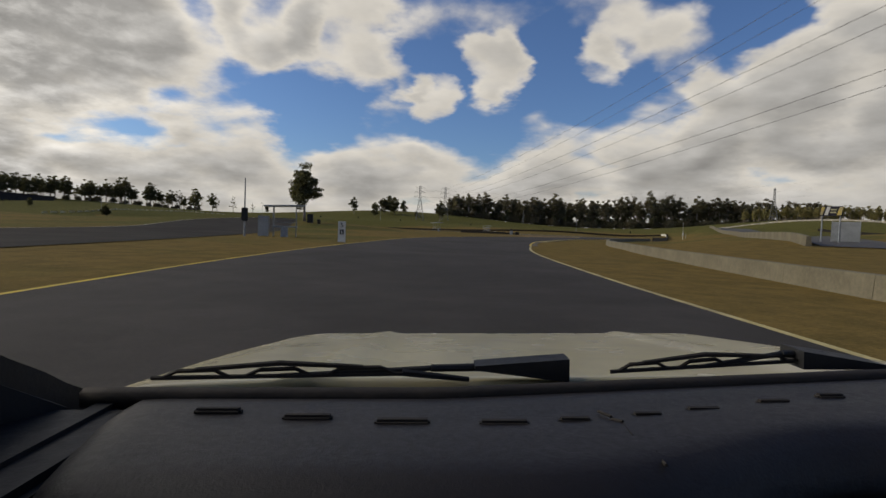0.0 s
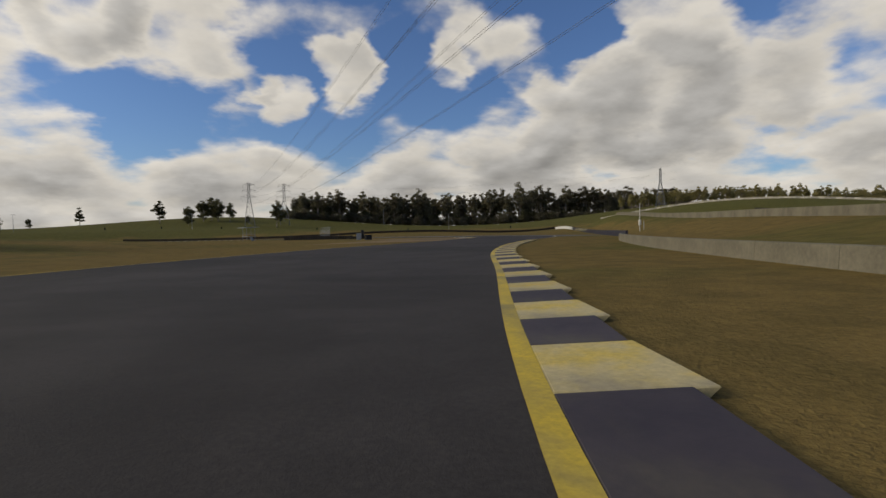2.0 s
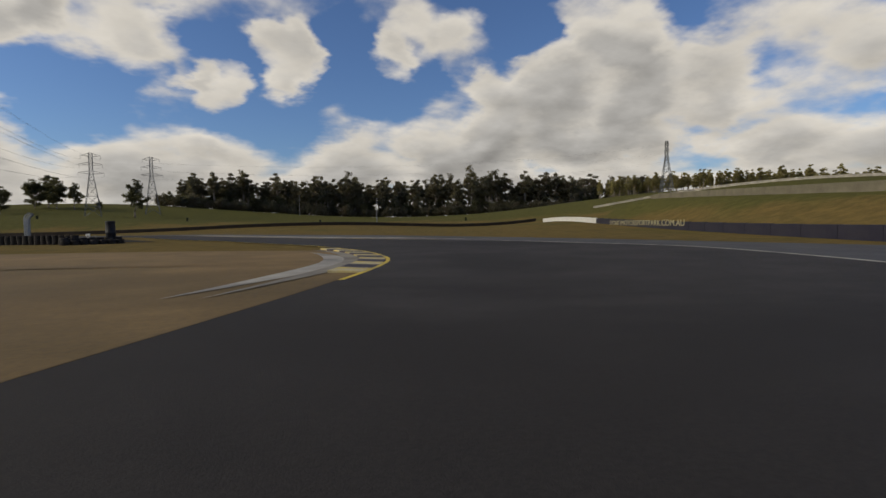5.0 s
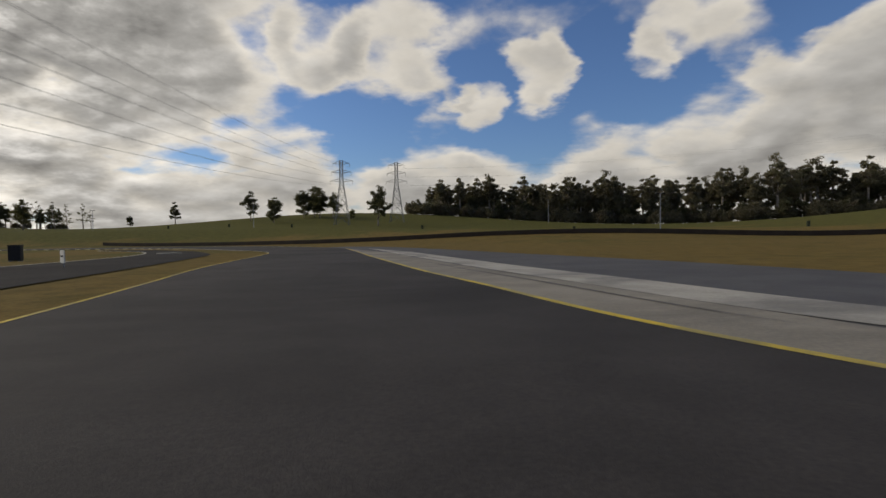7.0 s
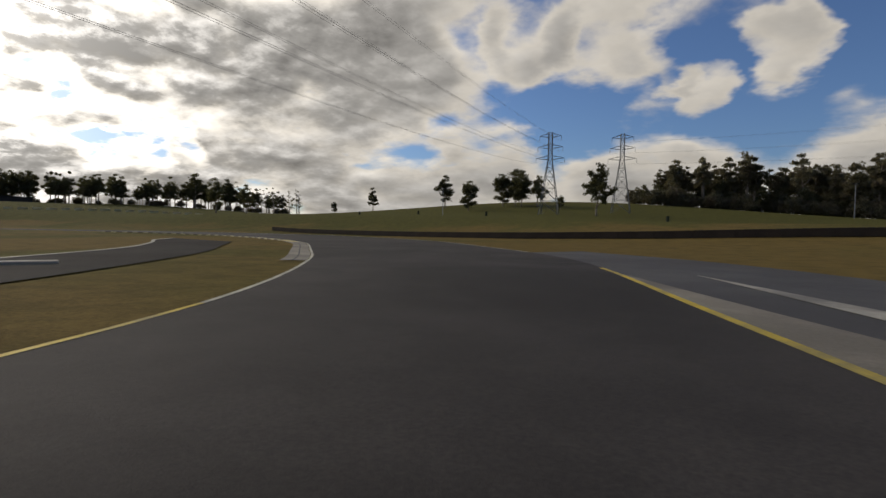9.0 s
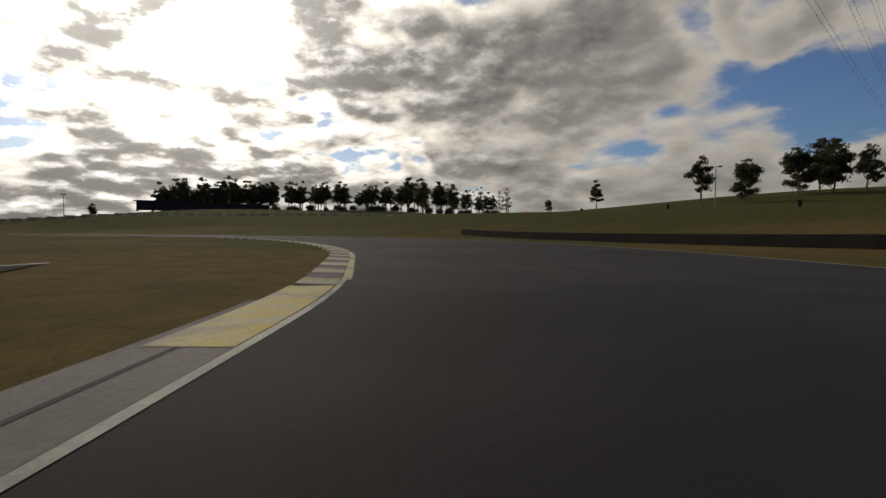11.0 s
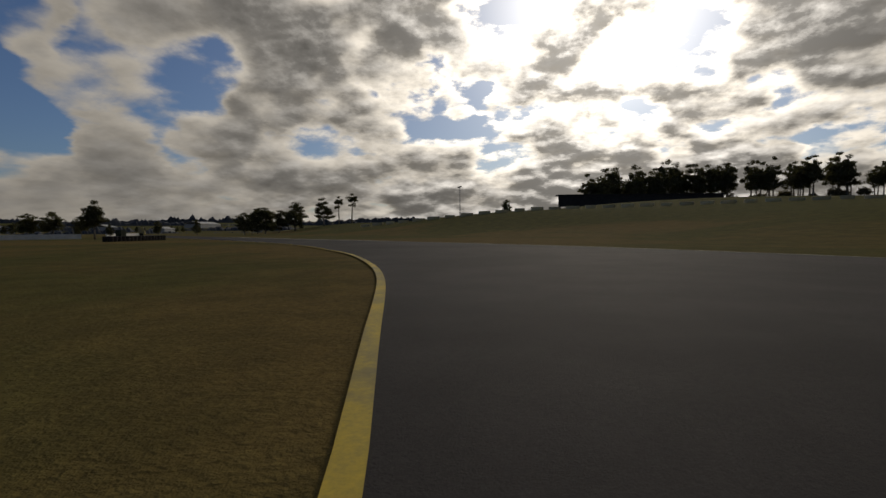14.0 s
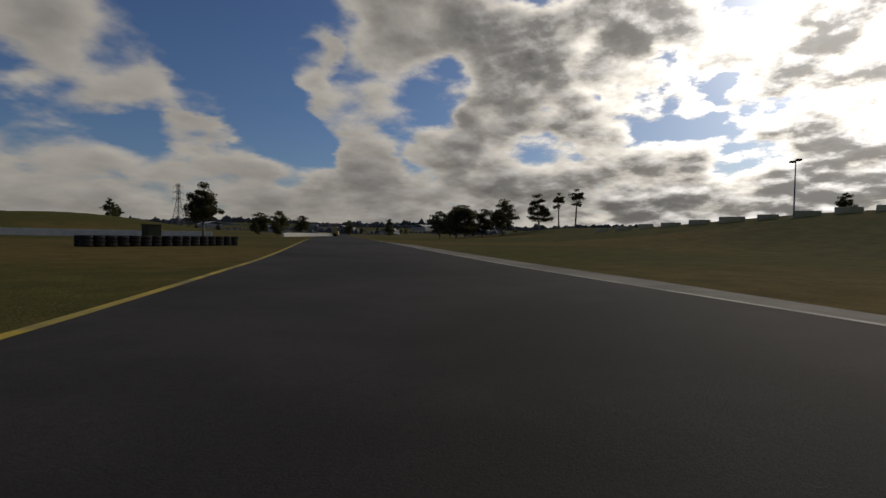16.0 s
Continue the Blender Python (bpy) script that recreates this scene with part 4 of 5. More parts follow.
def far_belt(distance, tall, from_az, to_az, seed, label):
    """A long belt of far woodland, rounded over and uneven along its top; its blue-grey holds painted haze."""
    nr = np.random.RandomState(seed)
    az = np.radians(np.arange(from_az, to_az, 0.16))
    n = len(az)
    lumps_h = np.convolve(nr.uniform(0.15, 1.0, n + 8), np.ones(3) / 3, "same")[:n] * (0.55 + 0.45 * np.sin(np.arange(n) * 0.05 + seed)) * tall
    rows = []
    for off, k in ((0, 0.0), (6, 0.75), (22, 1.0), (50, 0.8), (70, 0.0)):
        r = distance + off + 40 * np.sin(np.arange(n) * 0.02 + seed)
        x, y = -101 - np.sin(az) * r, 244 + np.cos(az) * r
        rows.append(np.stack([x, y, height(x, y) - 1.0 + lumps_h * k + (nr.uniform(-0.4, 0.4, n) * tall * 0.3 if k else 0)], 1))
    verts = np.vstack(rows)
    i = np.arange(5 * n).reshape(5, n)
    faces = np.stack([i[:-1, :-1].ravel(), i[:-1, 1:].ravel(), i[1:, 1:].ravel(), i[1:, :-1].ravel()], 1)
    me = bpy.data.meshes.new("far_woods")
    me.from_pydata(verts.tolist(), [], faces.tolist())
    me.materials.append(M["far_scrub_haze"])
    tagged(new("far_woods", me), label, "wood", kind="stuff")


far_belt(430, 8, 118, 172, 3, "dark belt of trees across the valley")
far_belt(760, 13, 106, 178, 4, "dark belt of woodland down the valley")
far_belt(1400, 24, 102, 180, 5, "belt of distant woodland, its blue-grey holding painted haze")
far_belt(2600, 44, 98, 182, 6, "distant wooded ridge on the horizon, blue-grey with painted haze")


def far_shed(x, y, turn, long, deep, tall):
    base = thing("far_shed", "pale-roofed shed far down the valley", "shed", stand_at(x, y, turn), "sheds of the valley")
    bm = bmesh.new()
    box(bm, -long / 2, -deep / 2, -1, long / 2, deep / 2, tall)
    part("wall", bm, "grey_sheet", base)
    bm = bmesh.new()
    ring = [[bm.verts.new((sx * (long / 2 + 0.6), y, z)) for y, z in ((-deep / 2 - 0.6, tall), (0, tall + deep * 0.16), (deep / 2 + 0.6, tall), (0, tall + deep * 0.16 - 0.4))] for sx in (-1, 1)]
    for k in range(4):
        bm.faces.new((ring[0][k], ring[0][(k + 1) % 4], ring[1][(k + 1) % 4], ring[1][k]))
    bm.faces.new(ring[0][::-1])
    bm.faces.new(ring[1])
    part("roof", bm, "white_paint", base)


def stand_at(x, y, turn):
    return Matrix.Translation((x, y, ground_at(x, y))) @ Matrix.Rotation(radians(turn), 4, "Z")


for az, d, turn, long, deep, tall in ((128, 640, 20, 40, 16, 5), (133, 760, 30, 60, 20, 6), (141, 700, 60, 44, 18, 5), (124, 1050, 10, 90, 30, 7), (137, 1150, 45, 110, 34, 7), (147, 1000, 70, 80, 26, 6), (118, 1250, 15, 120, 36, 8)):
    far_shed(-101 - math.sin(radians(az)) * d, 244 + math.cos(radians(az)) * d, turn, long, deep, tall)

# ---- pylons and power lines ----
def pylon(x, y, tall, turn, label):
    base = thing("pylon", label, "pylon", Matrix.Translation((x, y, ground_at(x, y))) @ Matrix.Rotation(radians(turn), 4, "Z"))
    w0, w1 = tall * 0.11, tall * 0.022
    levels = [0, 0.16, 0.31, 0.44, 0.55, 0.64, 0.72, 0.80, 0.88, 0.96]
    legs = []
    for sx, sy in ((-1, -1), (1, -1), (1, 1), (-1, 1)):
        bm = bmesh.new()
        for a, b in zip(levels, levels[1:]):
            wa, wb = w0 + (w1 - w0) * min(a / 0.66, 1), w0 + (w1 - w0) * min(b / 0.66, 1)
            rod(bm, (sx * wa, sy * wa, a * tall - (0.3 if a == 0 else 0)), (sx * wb, sy * wb, b * tall), 0.10, 0.10, 4)
        part("leg", bm, "pylon_steel", base)
    bm = bmesh.new()
    for a, b in zip(levels, levels[1:]):
        wa, wb = w0 + (w1 - w0) * min(a / 0.66, 1), w0 + (w1 - w0) * min(b / 0.66, 1)
        for (ax, ay), (bx, by) in (((-1, -1), (1, -1)), ((1, -1), (1, 1)), ((1, 1), (-1, 1)), ((-1, 1), (-1, -1))):
            rod(bm, (ax * wa, ay * wa, a * tall), (bx * wb, by * wb, b * tall), 0.05, 0.05, 4)
            rod(bm, (bx * wa, by * wa, a * tall), (ax * wb, ay * wb, b * tall), 0.05, 0.05, 4)
            rod(bm, (ax * wb, ay * wb, b * tall), (bx * wb, by * wb, b * tall), 0.05, 0.05, 4)
    part("lattice", bm, "pylon_steel", base)
    ends = []
    for f, reach in ((0.66, 0.165), (0.79, 0.145), (0.92, 0.125)):
        bm = bmesh.new()
        r = reach * tall
        for sx in (-1, 1):
            tip = (sx * r, 0, f * tall)
            for sy in (-1, 1):
                rod(bm, (sx * w1, sy * w1, f * tall + 0.03 * tall), tip, 0.06, 0.04, 4)
                rod(bm, (sx * w1, sy * w1, f * tall - 0.016 * tall), tip, 0.06, 0.04, 4)
            ends.append((sx * r, f * tall - 0.06 * tall))
        part("crossarm", bm, "pylon_steel", base)
        for sx in (-1, 1):
            bm = bmesh.new()
            for k in range(6):
                bmesh.ops.create_cone(bm, cap_ends=True, segments=8, radius1=0.10, radius2=0.06, depth=0.14,
                                      matrix=Matrix.Translation((sx * r, 0, f * tall - 0.15 - k * 0.22)))
            part("insulator", bm, "galvanised", base)
    return base, ends


def wires(a, b, turn_a, turn_b, ends, tall_b, tall_a, sag, name="power_line", pinch=1.0):
    """The conductors of one span, hung between two pylons, in a catenary."""
    base = thing(name, "set of thin grey overhead conductors", "power line")
    for x, z in ends:
        bm = bmesh.new()
        za, zb = ground_at(*a) + z, ground_at(*b) + z * tall_b / tall_a
        pa = Vector((a[0] + x * math.cos(radians(turn_a)), a[1] + x * math.sin(radians(turn_a)), za))
        pb = Vector((b[0] + x * pinch * math.cos(radians(turn_b)), b[1] + x * pinch * math.sin(radians(turn_b)), zb))
        across = Vector((pb.y - pa.y, pa.x - pb.x, 0)).normalized() * 0.011
        last = None
        for k in range(41):
            u = k / 40
            p = pa.lerp(pb, u)
            p.z -= sag * 4 * u * (1 - u)
            ring = [bm.verts.new(p + q) for q in (across, Vector((0, 0, 0.011)), -across, Vector((0, 0, -0.011)))]
            if last:
                for c in range(4):
                    bm.faces.new((last[c], last[(c + 1) % 4], ring[(c + 1) % 4], ring[c]))
            last = ring
        part("conductor", bm, "wire", base)
    return base


PY_B, PY_A = (0.4, 388.6), (-18.0, 372.2)
_, ends_b = pylon(*PY_B, 26, 4, "grey lattice steel power pylon on the rise")
_, ends_a = pylon(*PY_A, 26, 8.6, "grey lattice steel power pylon on the rise")
SOUTH_A = (46, -80)
pylon(*SOUTH_A, 36, 8.6, "grey lattice steel power pylon south of the track")
wires(PY_A, SOUTH_A, 8.6, 8.6, [(x + k, z) for x, z in ends_a for k in (-0.2, 0.2)], 36, 26, 12, pinch=0.12)
pylon(178, 276, 19, 60, "grey lattice steel power pylon far behind the hill")
wires(PY_B, (257, 357), 4, 60, ends_b, 38, 26, 6)
pylon(-215, 52, 20, 20, "distant grey lattice power pylon")


# ---- things beside the track ----
def stand(x, y, turn=0.0, dz=0.0):
    return Matrix.Translation((x, y, ground_at(x, y) - 0.03 + dz)) @ Matrix.Rotation(radians(turn), 4, "Z")


def letters(body, size, name, material, parent, m):
    font = bpy.data.curves.new("lettering", "FONT")
    font.body, font.size, font.extrude, font.align_x = body, size, 0.004, "CENTER"
    tmp = new("lettering", font)
    bpy.context.view_layer.update()
    me = bpy.data.meshes.new_from_object(tmp.evaluated_get(bpy.context.evaluated_depsgraph_get()))
    bpy.data.objects.remove(tmp)
    me.materials.clear()
    me.materials.append(M[material])
    ob = part(name, me, None, parent)
    ob.matrix_local = m
    return ob


def corner_sign(x, y, turn):
    """The white board that numbers the corner."""
    base = thing("corner_sign", "white upright corner board with a black number and arrow box", "sign", stand(x, y, turn))
    bm = bmesh.new()
    box(bm, -0.29, -0.03, 0.04, 0.29, 0.03, 1.62, 0.012)
    part("board", bm, "white_paint", base)
    for sx in (-0.2, 0.2):
        bm = bmesh.new()
        rod(bm, (sx, 0.06, -0.35), (sx, 0.06, 1.4), 0.03, 0.03, 8)
        part("post", bm, "galvanised", base)
    up = Matrix.Rotation(radians(90), 4, "X")
    letters("5", 0.52, "number", "black_plastic", base, Matrix.Translation((0, -0.036, 1.16)) @ up)
    bm = bmesh.new()
    box(bm, -0.15, -0.045, 0.62, 0.15, -0.034, 1.00)
    part("arrow_box", bm, "black_plastic", base)
    bm = bmesh.new()
    box(bm, -0.035, -0.056, 0.68, 0.035, -0.047, 0.94)
    part("arrow", bm, "white_paint", base)


corner_sign(-7.8, 39.0, 8)


def small_board(x, y, turn, w, h, label):
    base = thing("marker_board", label, "sign", stand(x, y, turn))
    bm = bmesh.new()
    box(bm, -w / 2, -0.02, 0.25, w / 2, 0.02, 0.25 + h, 0.01)
    part("board", bm, "white_paint", base)
    bm = bmesh.new()
    box(bm, -w * 0.3, -0.032, 0.25 + h * 0.45, w * 0.3, -0.024, 0.25 + h * 0.6)
    part("bar", bm, "black_plastic", base)
    bm = bmesh.new()
    rod(bm, (0, 0.04, -0.3), (0, 0.04, 0.25 + h * 0.8), 0.025, 0.025, 8)
    part("post", bm, "galvanised", base)


small_board(20.4, 202.5, -30, 0.55, 0.62, "small white marker board beside the side road")


def light_mast(x, y, tall, label, arms=True, box_at=None):
    base = thing("light_mast", label, "mast", stand(x, y, 20))
    bm = bmesh.new()
    rod(bm, (0, 0, -0.4), (0, 0, tall), tall * 0.011 + 0.03, tall * 0.006 + 0.02, 10)
    part("pole", bm, "galvanised", base)
    if arms:
        bm = bmesh.new()
        rod(bm, (-0.9, 0, tall), (0.9, 0, tall), 0.05, 0.05, 6)
        part("crossbar", bm, "galvanised", base)
        for sx in (-0.75, 0.75):
            bm = bmesh.new()
            box(bm, sx - 0.32, -0.28, tall - 0.12, sx + 0.32, 0.22, tall + 0.12, 0.04)
            part("lamp_head", bm, "black_plastic", base)
    if box_at:
        bm = bmesh.new()
        box(bm, -0.28, -0.22, box_at - 0.6, 0.28, 0.22, box_at + 0.6, 0.05)
        part("speaker_box", bm, "black_plastic", base, "black box fixed low on the pole")
    return base


light_mast(-18.2, 46.5, 5.3, "slim dark pole with a black box low on it", arms=False, box_at=2.0)
light_mast(74.6, 287, 7.5, "tall lighting mast at the foot of the wood")
light_mast(66, 425, 11, "tall lighting mast at the foot of the wood")
light_mast(-44, 352, 8.0, "lighting mast behind the tyre wall")
light_mast(-140, 392, 9.0, "lighting mast on the western crest")
light_mast(-171, 254, 6.6, "twin-headed floodlight mast on the bank")


def marshal_post(x, y, turn, k=1.0):
    """A marshals' stand: a raised deck under a wide canopy, with a bin of grey sheet beside it."""
    base = thing("marshal_post", "raised marshals' stand with a flat grey canopy", "stand", stand(x, y, turn) @ Matrix.Diagonal((k, k, min(1.0, k * 1.25), 1)))
    for sx in (-1.6, 1.6):
        for sy in (-1.1, 1.1):
            bm = bmesh.new()
            rod(bm, (sx, sy, -0.3), (sx, sy, 3.6), 0.06, 0.06, 8)
            part("post", bm, "galvanised", base)
    bm = bmesh.new()
    box(bm, -1.8, -1.3, 1.1, 1.8, 1.3, 1.24, 0.02)
    part("deck", bm, "grey_sheet", base)
    bm = bmesh.new()
    for v in box(bm, -2.9, -1.9, 3.55, 2.9, 1.9, 3.72):
        v.co.z += 0.12 * v.co.x * 0.3
    part("canopy", bm, "grey_sheet", base)
    for z in (1.7, 2.15):
        bm = bmesh.new()
        for a, b in (((-1.6, -1.1), (1.6, -1.1)), ((1.6, -1.1), (1.6, 1.1)), ((1.6, 1.1), (-1.6, 1.1)), ((-1.6, 1.1), (-1.6, -1.1))):
            rod(bm, (*a, z), (*b, z), 0.03, 0.03, 6)
        part("rail", bm, "galvanised", base)
    bm = bmesh.new()
    for k2 in range(5):
        box(bm, -0.5, -2.2 + 0.22 * k2, 0.22 * k2 - 0.05, 0.5, -1.98 + 0.22 * k2, 0.22 * (k2 + 1) - 0.02)
    part("steps", bm, "galvanised", base)


marshal_post(-15.6, 50, 15, 0.66)
marshal_post(-3, 214, 40, 0.8)


def sheet_bin(x, y, turn, w, d, h, material, label):
    base = thing("equipment_box", label, "box", stand(x, y, turn))
    bm = bmesh.new()
    box(bm, -w / 2, -d / 2, 0.05, w / 2, d / 2, h, 0.03)
    part("body", bm, material, base)
    bm = bmesh.new()
    box(bm, -w / 2 - 0.03, -d / 2 - 0.03, h - 0.01, w / 2 + 0.03, d / 2 + 0.03, h + 0.06, 0.015)
    part("lid", bm, material, base)
    for sx in (-0.35, 0.35):
        bm = bmesh.new()
        box(bm, sx * w - 0.06, -d / 2, -0.08, sx * w + 0.06, d / 2, 0.06)
        part("skid", bm, "galvanised", base)


sheet_bin(-17.2, 48.6, 10, 0.9, 0.8, 1.9, "grey_sheet", "grey sheet-metal locker beside the marshals' stand")
sheet_bin(-31.5, 120, 5, 1.3, 1.0, 2.0, "black_plastic", "black equipment box on the grass")
sheet_bin(-29.2, 119.0, -15, 0.6, 0.5, 1.0, "rubber", "small dark box on the grass")
sheet_bin(8, 212, 30, 0.7, 0.7, 1.1, "black_plastic", "black upright bin on the infield")
sheet_bin(-118, 217, 0, 0.9, 0.8, 1.3, "hedge", "small dark green box behind the tyre wall")


def tyre_stack_post(x, y):
    """A loose heap of tyres round a tall black drum."""
    base = thing("tyre_stack", "low row of stacked black tyres on the dirt", "tyre stack", stand(x, y, 25))
    rng = random.Random(8)
    for i in range(7):
        for r in range(2):
            for k in range(3 if r else 2):
                ob = part("tyre", TYRE, None, base)
                ob.matrix_local = Matrix.Translation((i * 0.68 - 2 + rng.uniform(-0.05, 0.05), r * 0.66 + rng.uniform(-0.05, 0.05), k * 0.207))
    drum = thing("drum", "tall black plastic drum behind the tyres", "drum", stand(x + 1.0, y + 1.6, 0))
    bm = bmesh.new()
    prof = [(0.0, 0.0), (0.40, 0.0), (0.42, 0.05), (0.40, 0.9), (0.43, 0.95), (0.43, 1.05), (0.40, 1.1), (0.39, 1.95), (0.41, 2.02), (0.36, 2.06), (0.0, 2.06)]
    rings = [[bm.verts.new((r * math.cos(a * math.pi / 10), r * math.sin(a * math.pi / 10), z)) for a in range(20)] for r, z in prof[1:-1]]
    for r0, r1 in zip(rings, rings[1:]):
        for a in range(20):
            bm.faces.new((r0[a], r0[(a + 1) % 20], r1[(a + 1) % 20], r1[a]))
    bm.faces.new(rings[0][::-1])
    bm.faces.new(rings[-1])
    part("body", bm, "black_plastic", drum, smooth=True)


tyre_stack_post(24.2, 188.2)


# the debris fence on the infield

def debris_fence(points, tall):
    """Posts that lean in at their tops, with strained wires and mesh between them."""
    base = thing("debris_fence", "galvanised debris fence with posts curved at their tops", "fence")
    q = even(spline(points, 1.0), 1.6)
    s_out = sides_of(q)
    tops = []
    for (x, y), n in zip(q, s_out):
        z = ground_at(x, y) - 0.03
        knots = [Vector((x, y, z - 0.3)), Vector((x, y, z + tall * 0.82)), Vector((x + n[0] * 0.12, y + n[1] * 0.12, z + tall * 0.92)), Vector((x + n[0] * 0.38, y + n[1] * 0.38, z + tall))]
        bm = bmesh.new()
        for a, b in zip(knots, knots[1:]):
            rod(bm, a, b, 0.045, 0.045, 8)
        part("post", bm, "galvanised", base)
        tops.append(knots)
    for h in (0.35, 0.55, 0.75):
        bm = bmesh.new()
        for a, b in zip(tops, tops[1:]):
            rod(bm, a[0].lerp(a[1], h), b[0].lerp(b[1], h), 0.012, 0.012, 5)
        part("wire", bm, "galvanised", base)
    bm = bmesh.new()
    for a, b in zip(tops, tops[1:]):
        rod(bm, a[3], b[3], 0.03, 0.03, 6)
        for k in range(1, 10):
            u = k / 10
            rod(bm, a[0].lerp(b[0], u) + Vector((0, 0, 0.4)), a[1].lerp(b[1], u), 0.006, 0.006, 4)
    part("mesh_panel", bm, "galvanised", base)


debris_fence([(17.6, 193.5), (16.8, 197), (15.6, 201.2)], 3.0)
slab = thing("kerb_slab", "short pale concrete slab at the end of the side road's line", "slab", stand(9.6, 226.5, 62))
bm = bmesh.new()
box(bm, -1.1, -0.35, -0.1, 1.1, 0.35, 0.12, 0.03)
part("body", bm, "pale_concrete", slab)


# the upper road on the eastern slope, behind its own wall
UPPER = [(33, 46), (38.4, 58), (54, 91.2), (75, 135.8), (95, 178.3), (106, 201), (111.5, 213.5)]
up_line = even(spline(UPPER, 2.0), 2.0)
up_side = sides_of(up_line)
tagged(new("upper_road", ribbon("upper_road", up_line + up_side * 1.0, up_line + up_side * 13.0, 0.05, "old_asphalt", drape=True, cells=6)), "grey asphalt of the upper track on the slope", "road", kind="structure")
wall(UPPER, 0.90, 0.5, "wall_concrete", "upper_wall", "weathered buff concrete wall along the upper track", step=5.0)
wall([(140, 268), (152, 252), (160, 225), (168, 190), (172, 150)], 0.6, 0.4, "pale_concrete", "white_wall", "low pale wall beyond the upper track", step=5.0)
tyre_wall([(116, 100), (121, 125), (127, 150), (131, 178)], "dark tyre wall on the upper slope", stack=4)


def hoarding(x, y, turn, w, h, z, label, mark=True):
    base = thing("billboard", label, "billboard", stand(x, y, turn))
    bm = bmesh.new()
    box(bm, -w / 2, -0.06, z, w / 2, 0.06, z + h, 0.02)
    part("panel", bm, "banner", base)
    for sx in (-0.4, 0.4):
        bm = bmesh.new()
        rod(bm, (sx * w, 0.12, -0.4), (sx * w, 0.12, z + h * 0.8), 0.07, 0.07, 8)
        part("post", bm, "galvanised", base)
    if mark:
        for x0, x1, mat in ((-0.5, -0.34, "kerb_yellow"), (0.30, 0.5, "kerb_yellow"), (-0.26, -0.10, "white_paint")):
            bm = bmesh.new()
            for v in box(bm, x0 * w, -0.085, z + 0.08 * h, x1 * w, -0.066, z + 0.92 * h):
                v.co.x += (v.co.z - z - h / 2) * 0.25
                v.co.x = max(-w / 2, min(w / 2, v.co.x))
            part("stripe", bm, mat, base)
        for k in range(2):
            bm = bmesh.new()
            box(bm, -0.04 * w, -0.085, z + h * (0.3 + 0.28 * k), 0.22 * w, -0.066, z + h * (0.44 + 0.28 * k))
            part("bar", bm, "ink", base)


hoarding(37.6, 49.6, -38, 1.75, 0.95, 2.65, "dark billboard with yellow and white shapes on posts")


# container form, ribs and corner posts are made up for a plain grey block
def container(x, y, turn):
    base = thing("container", "plain pale grey block behind the wall, given a made-up container form", "container", stand(x, y, turn))
    bm = bmesh.new()
    box(bm, -1.1, -0.9, 0.1, 1.1, 0.9, 2.1, 0.03)
    part("body", bm, "grey_sheet", base)
    for k in range(9):
        bm = bmesh.new()
        box(bm, -1.03 + k * 0.24, -0.935, 0.2, -0.91 + k * 0.24, -0.905, 2.0)
        part("rib", bm, "grey_sheet", base)
    for sx in (-1.12, 1.12):
        bm = bmesh.new()
        box(bm, sx - 0.05, -0.95, 0.0, sx + 0.05, 0.95, 2.14, 0.02)
        part("corner_post", bm, "grey_sheet", base)


container(41.0, 52.0, -38)


def signal_mast(x, y):
    base = thing("camera_mast", "thin white pole with a box behind the hoardings", "mast", stand(x, y, 0))
    bm = bmesh.new()
    rod(bm, (0, 0, -0.3), (0, 0, 4.6), 0.06, 0.05, 8)
    part("pole", bm, "white_paint", base)
    bm = bmesh.new()
    box(bm, -0.15, -0.15, 1.0, 0.15, 0.15, 1.9, 0.02)
    part("cabinet", bm, "white_paint", base)
    bm = bmesh.new()
    rod(bm, (0.9, 0.2, -0.3), (0.9, 0.2, 1.8), 0.05, 0.05, 8)
    part("short_post", bm, "galvanised", base)


signal_mast(64.8, 138)


# concrete blocks along the bank, and the shade shed behind them
CREST = even(spline([(-181, 228), (-174, 245), (-173, 262), (-175, 282), (-172, 306), (-164, 330), (-151, 352)], 2.0), 3.9)
for i, ((x0, y0), (x1, y1)) in enumerate(zip(CREST, CREST[1:])):
    x, y = (x0 + x1) / 2, (y0 + y1) / 2
    base = thing("barrier_block", "pale concrete barrier block on the crest of the bank", "block", stand(x, y, math.degrees(math.atan2(y1 - y0, x1 - x0)), 0.0), "blocks along the bank")
    bm = bmesh.new()
    long = (2.6, 2.9, 2.2, 2.7)[i % 4]
    for v in box(bm, -long / 2, -0.32, -0.3, long / 2, 0.32, 0.58 + 0.05 * (i % 3)):
        if v.co.z > 0:
            v.co.y *= 0.6
    bmesh.ops.bevel(bm, geom=list(bm.edges), offset=0.03, segments=1, affect="EDGES")
    part("body", bm, "kerb_cream", base)


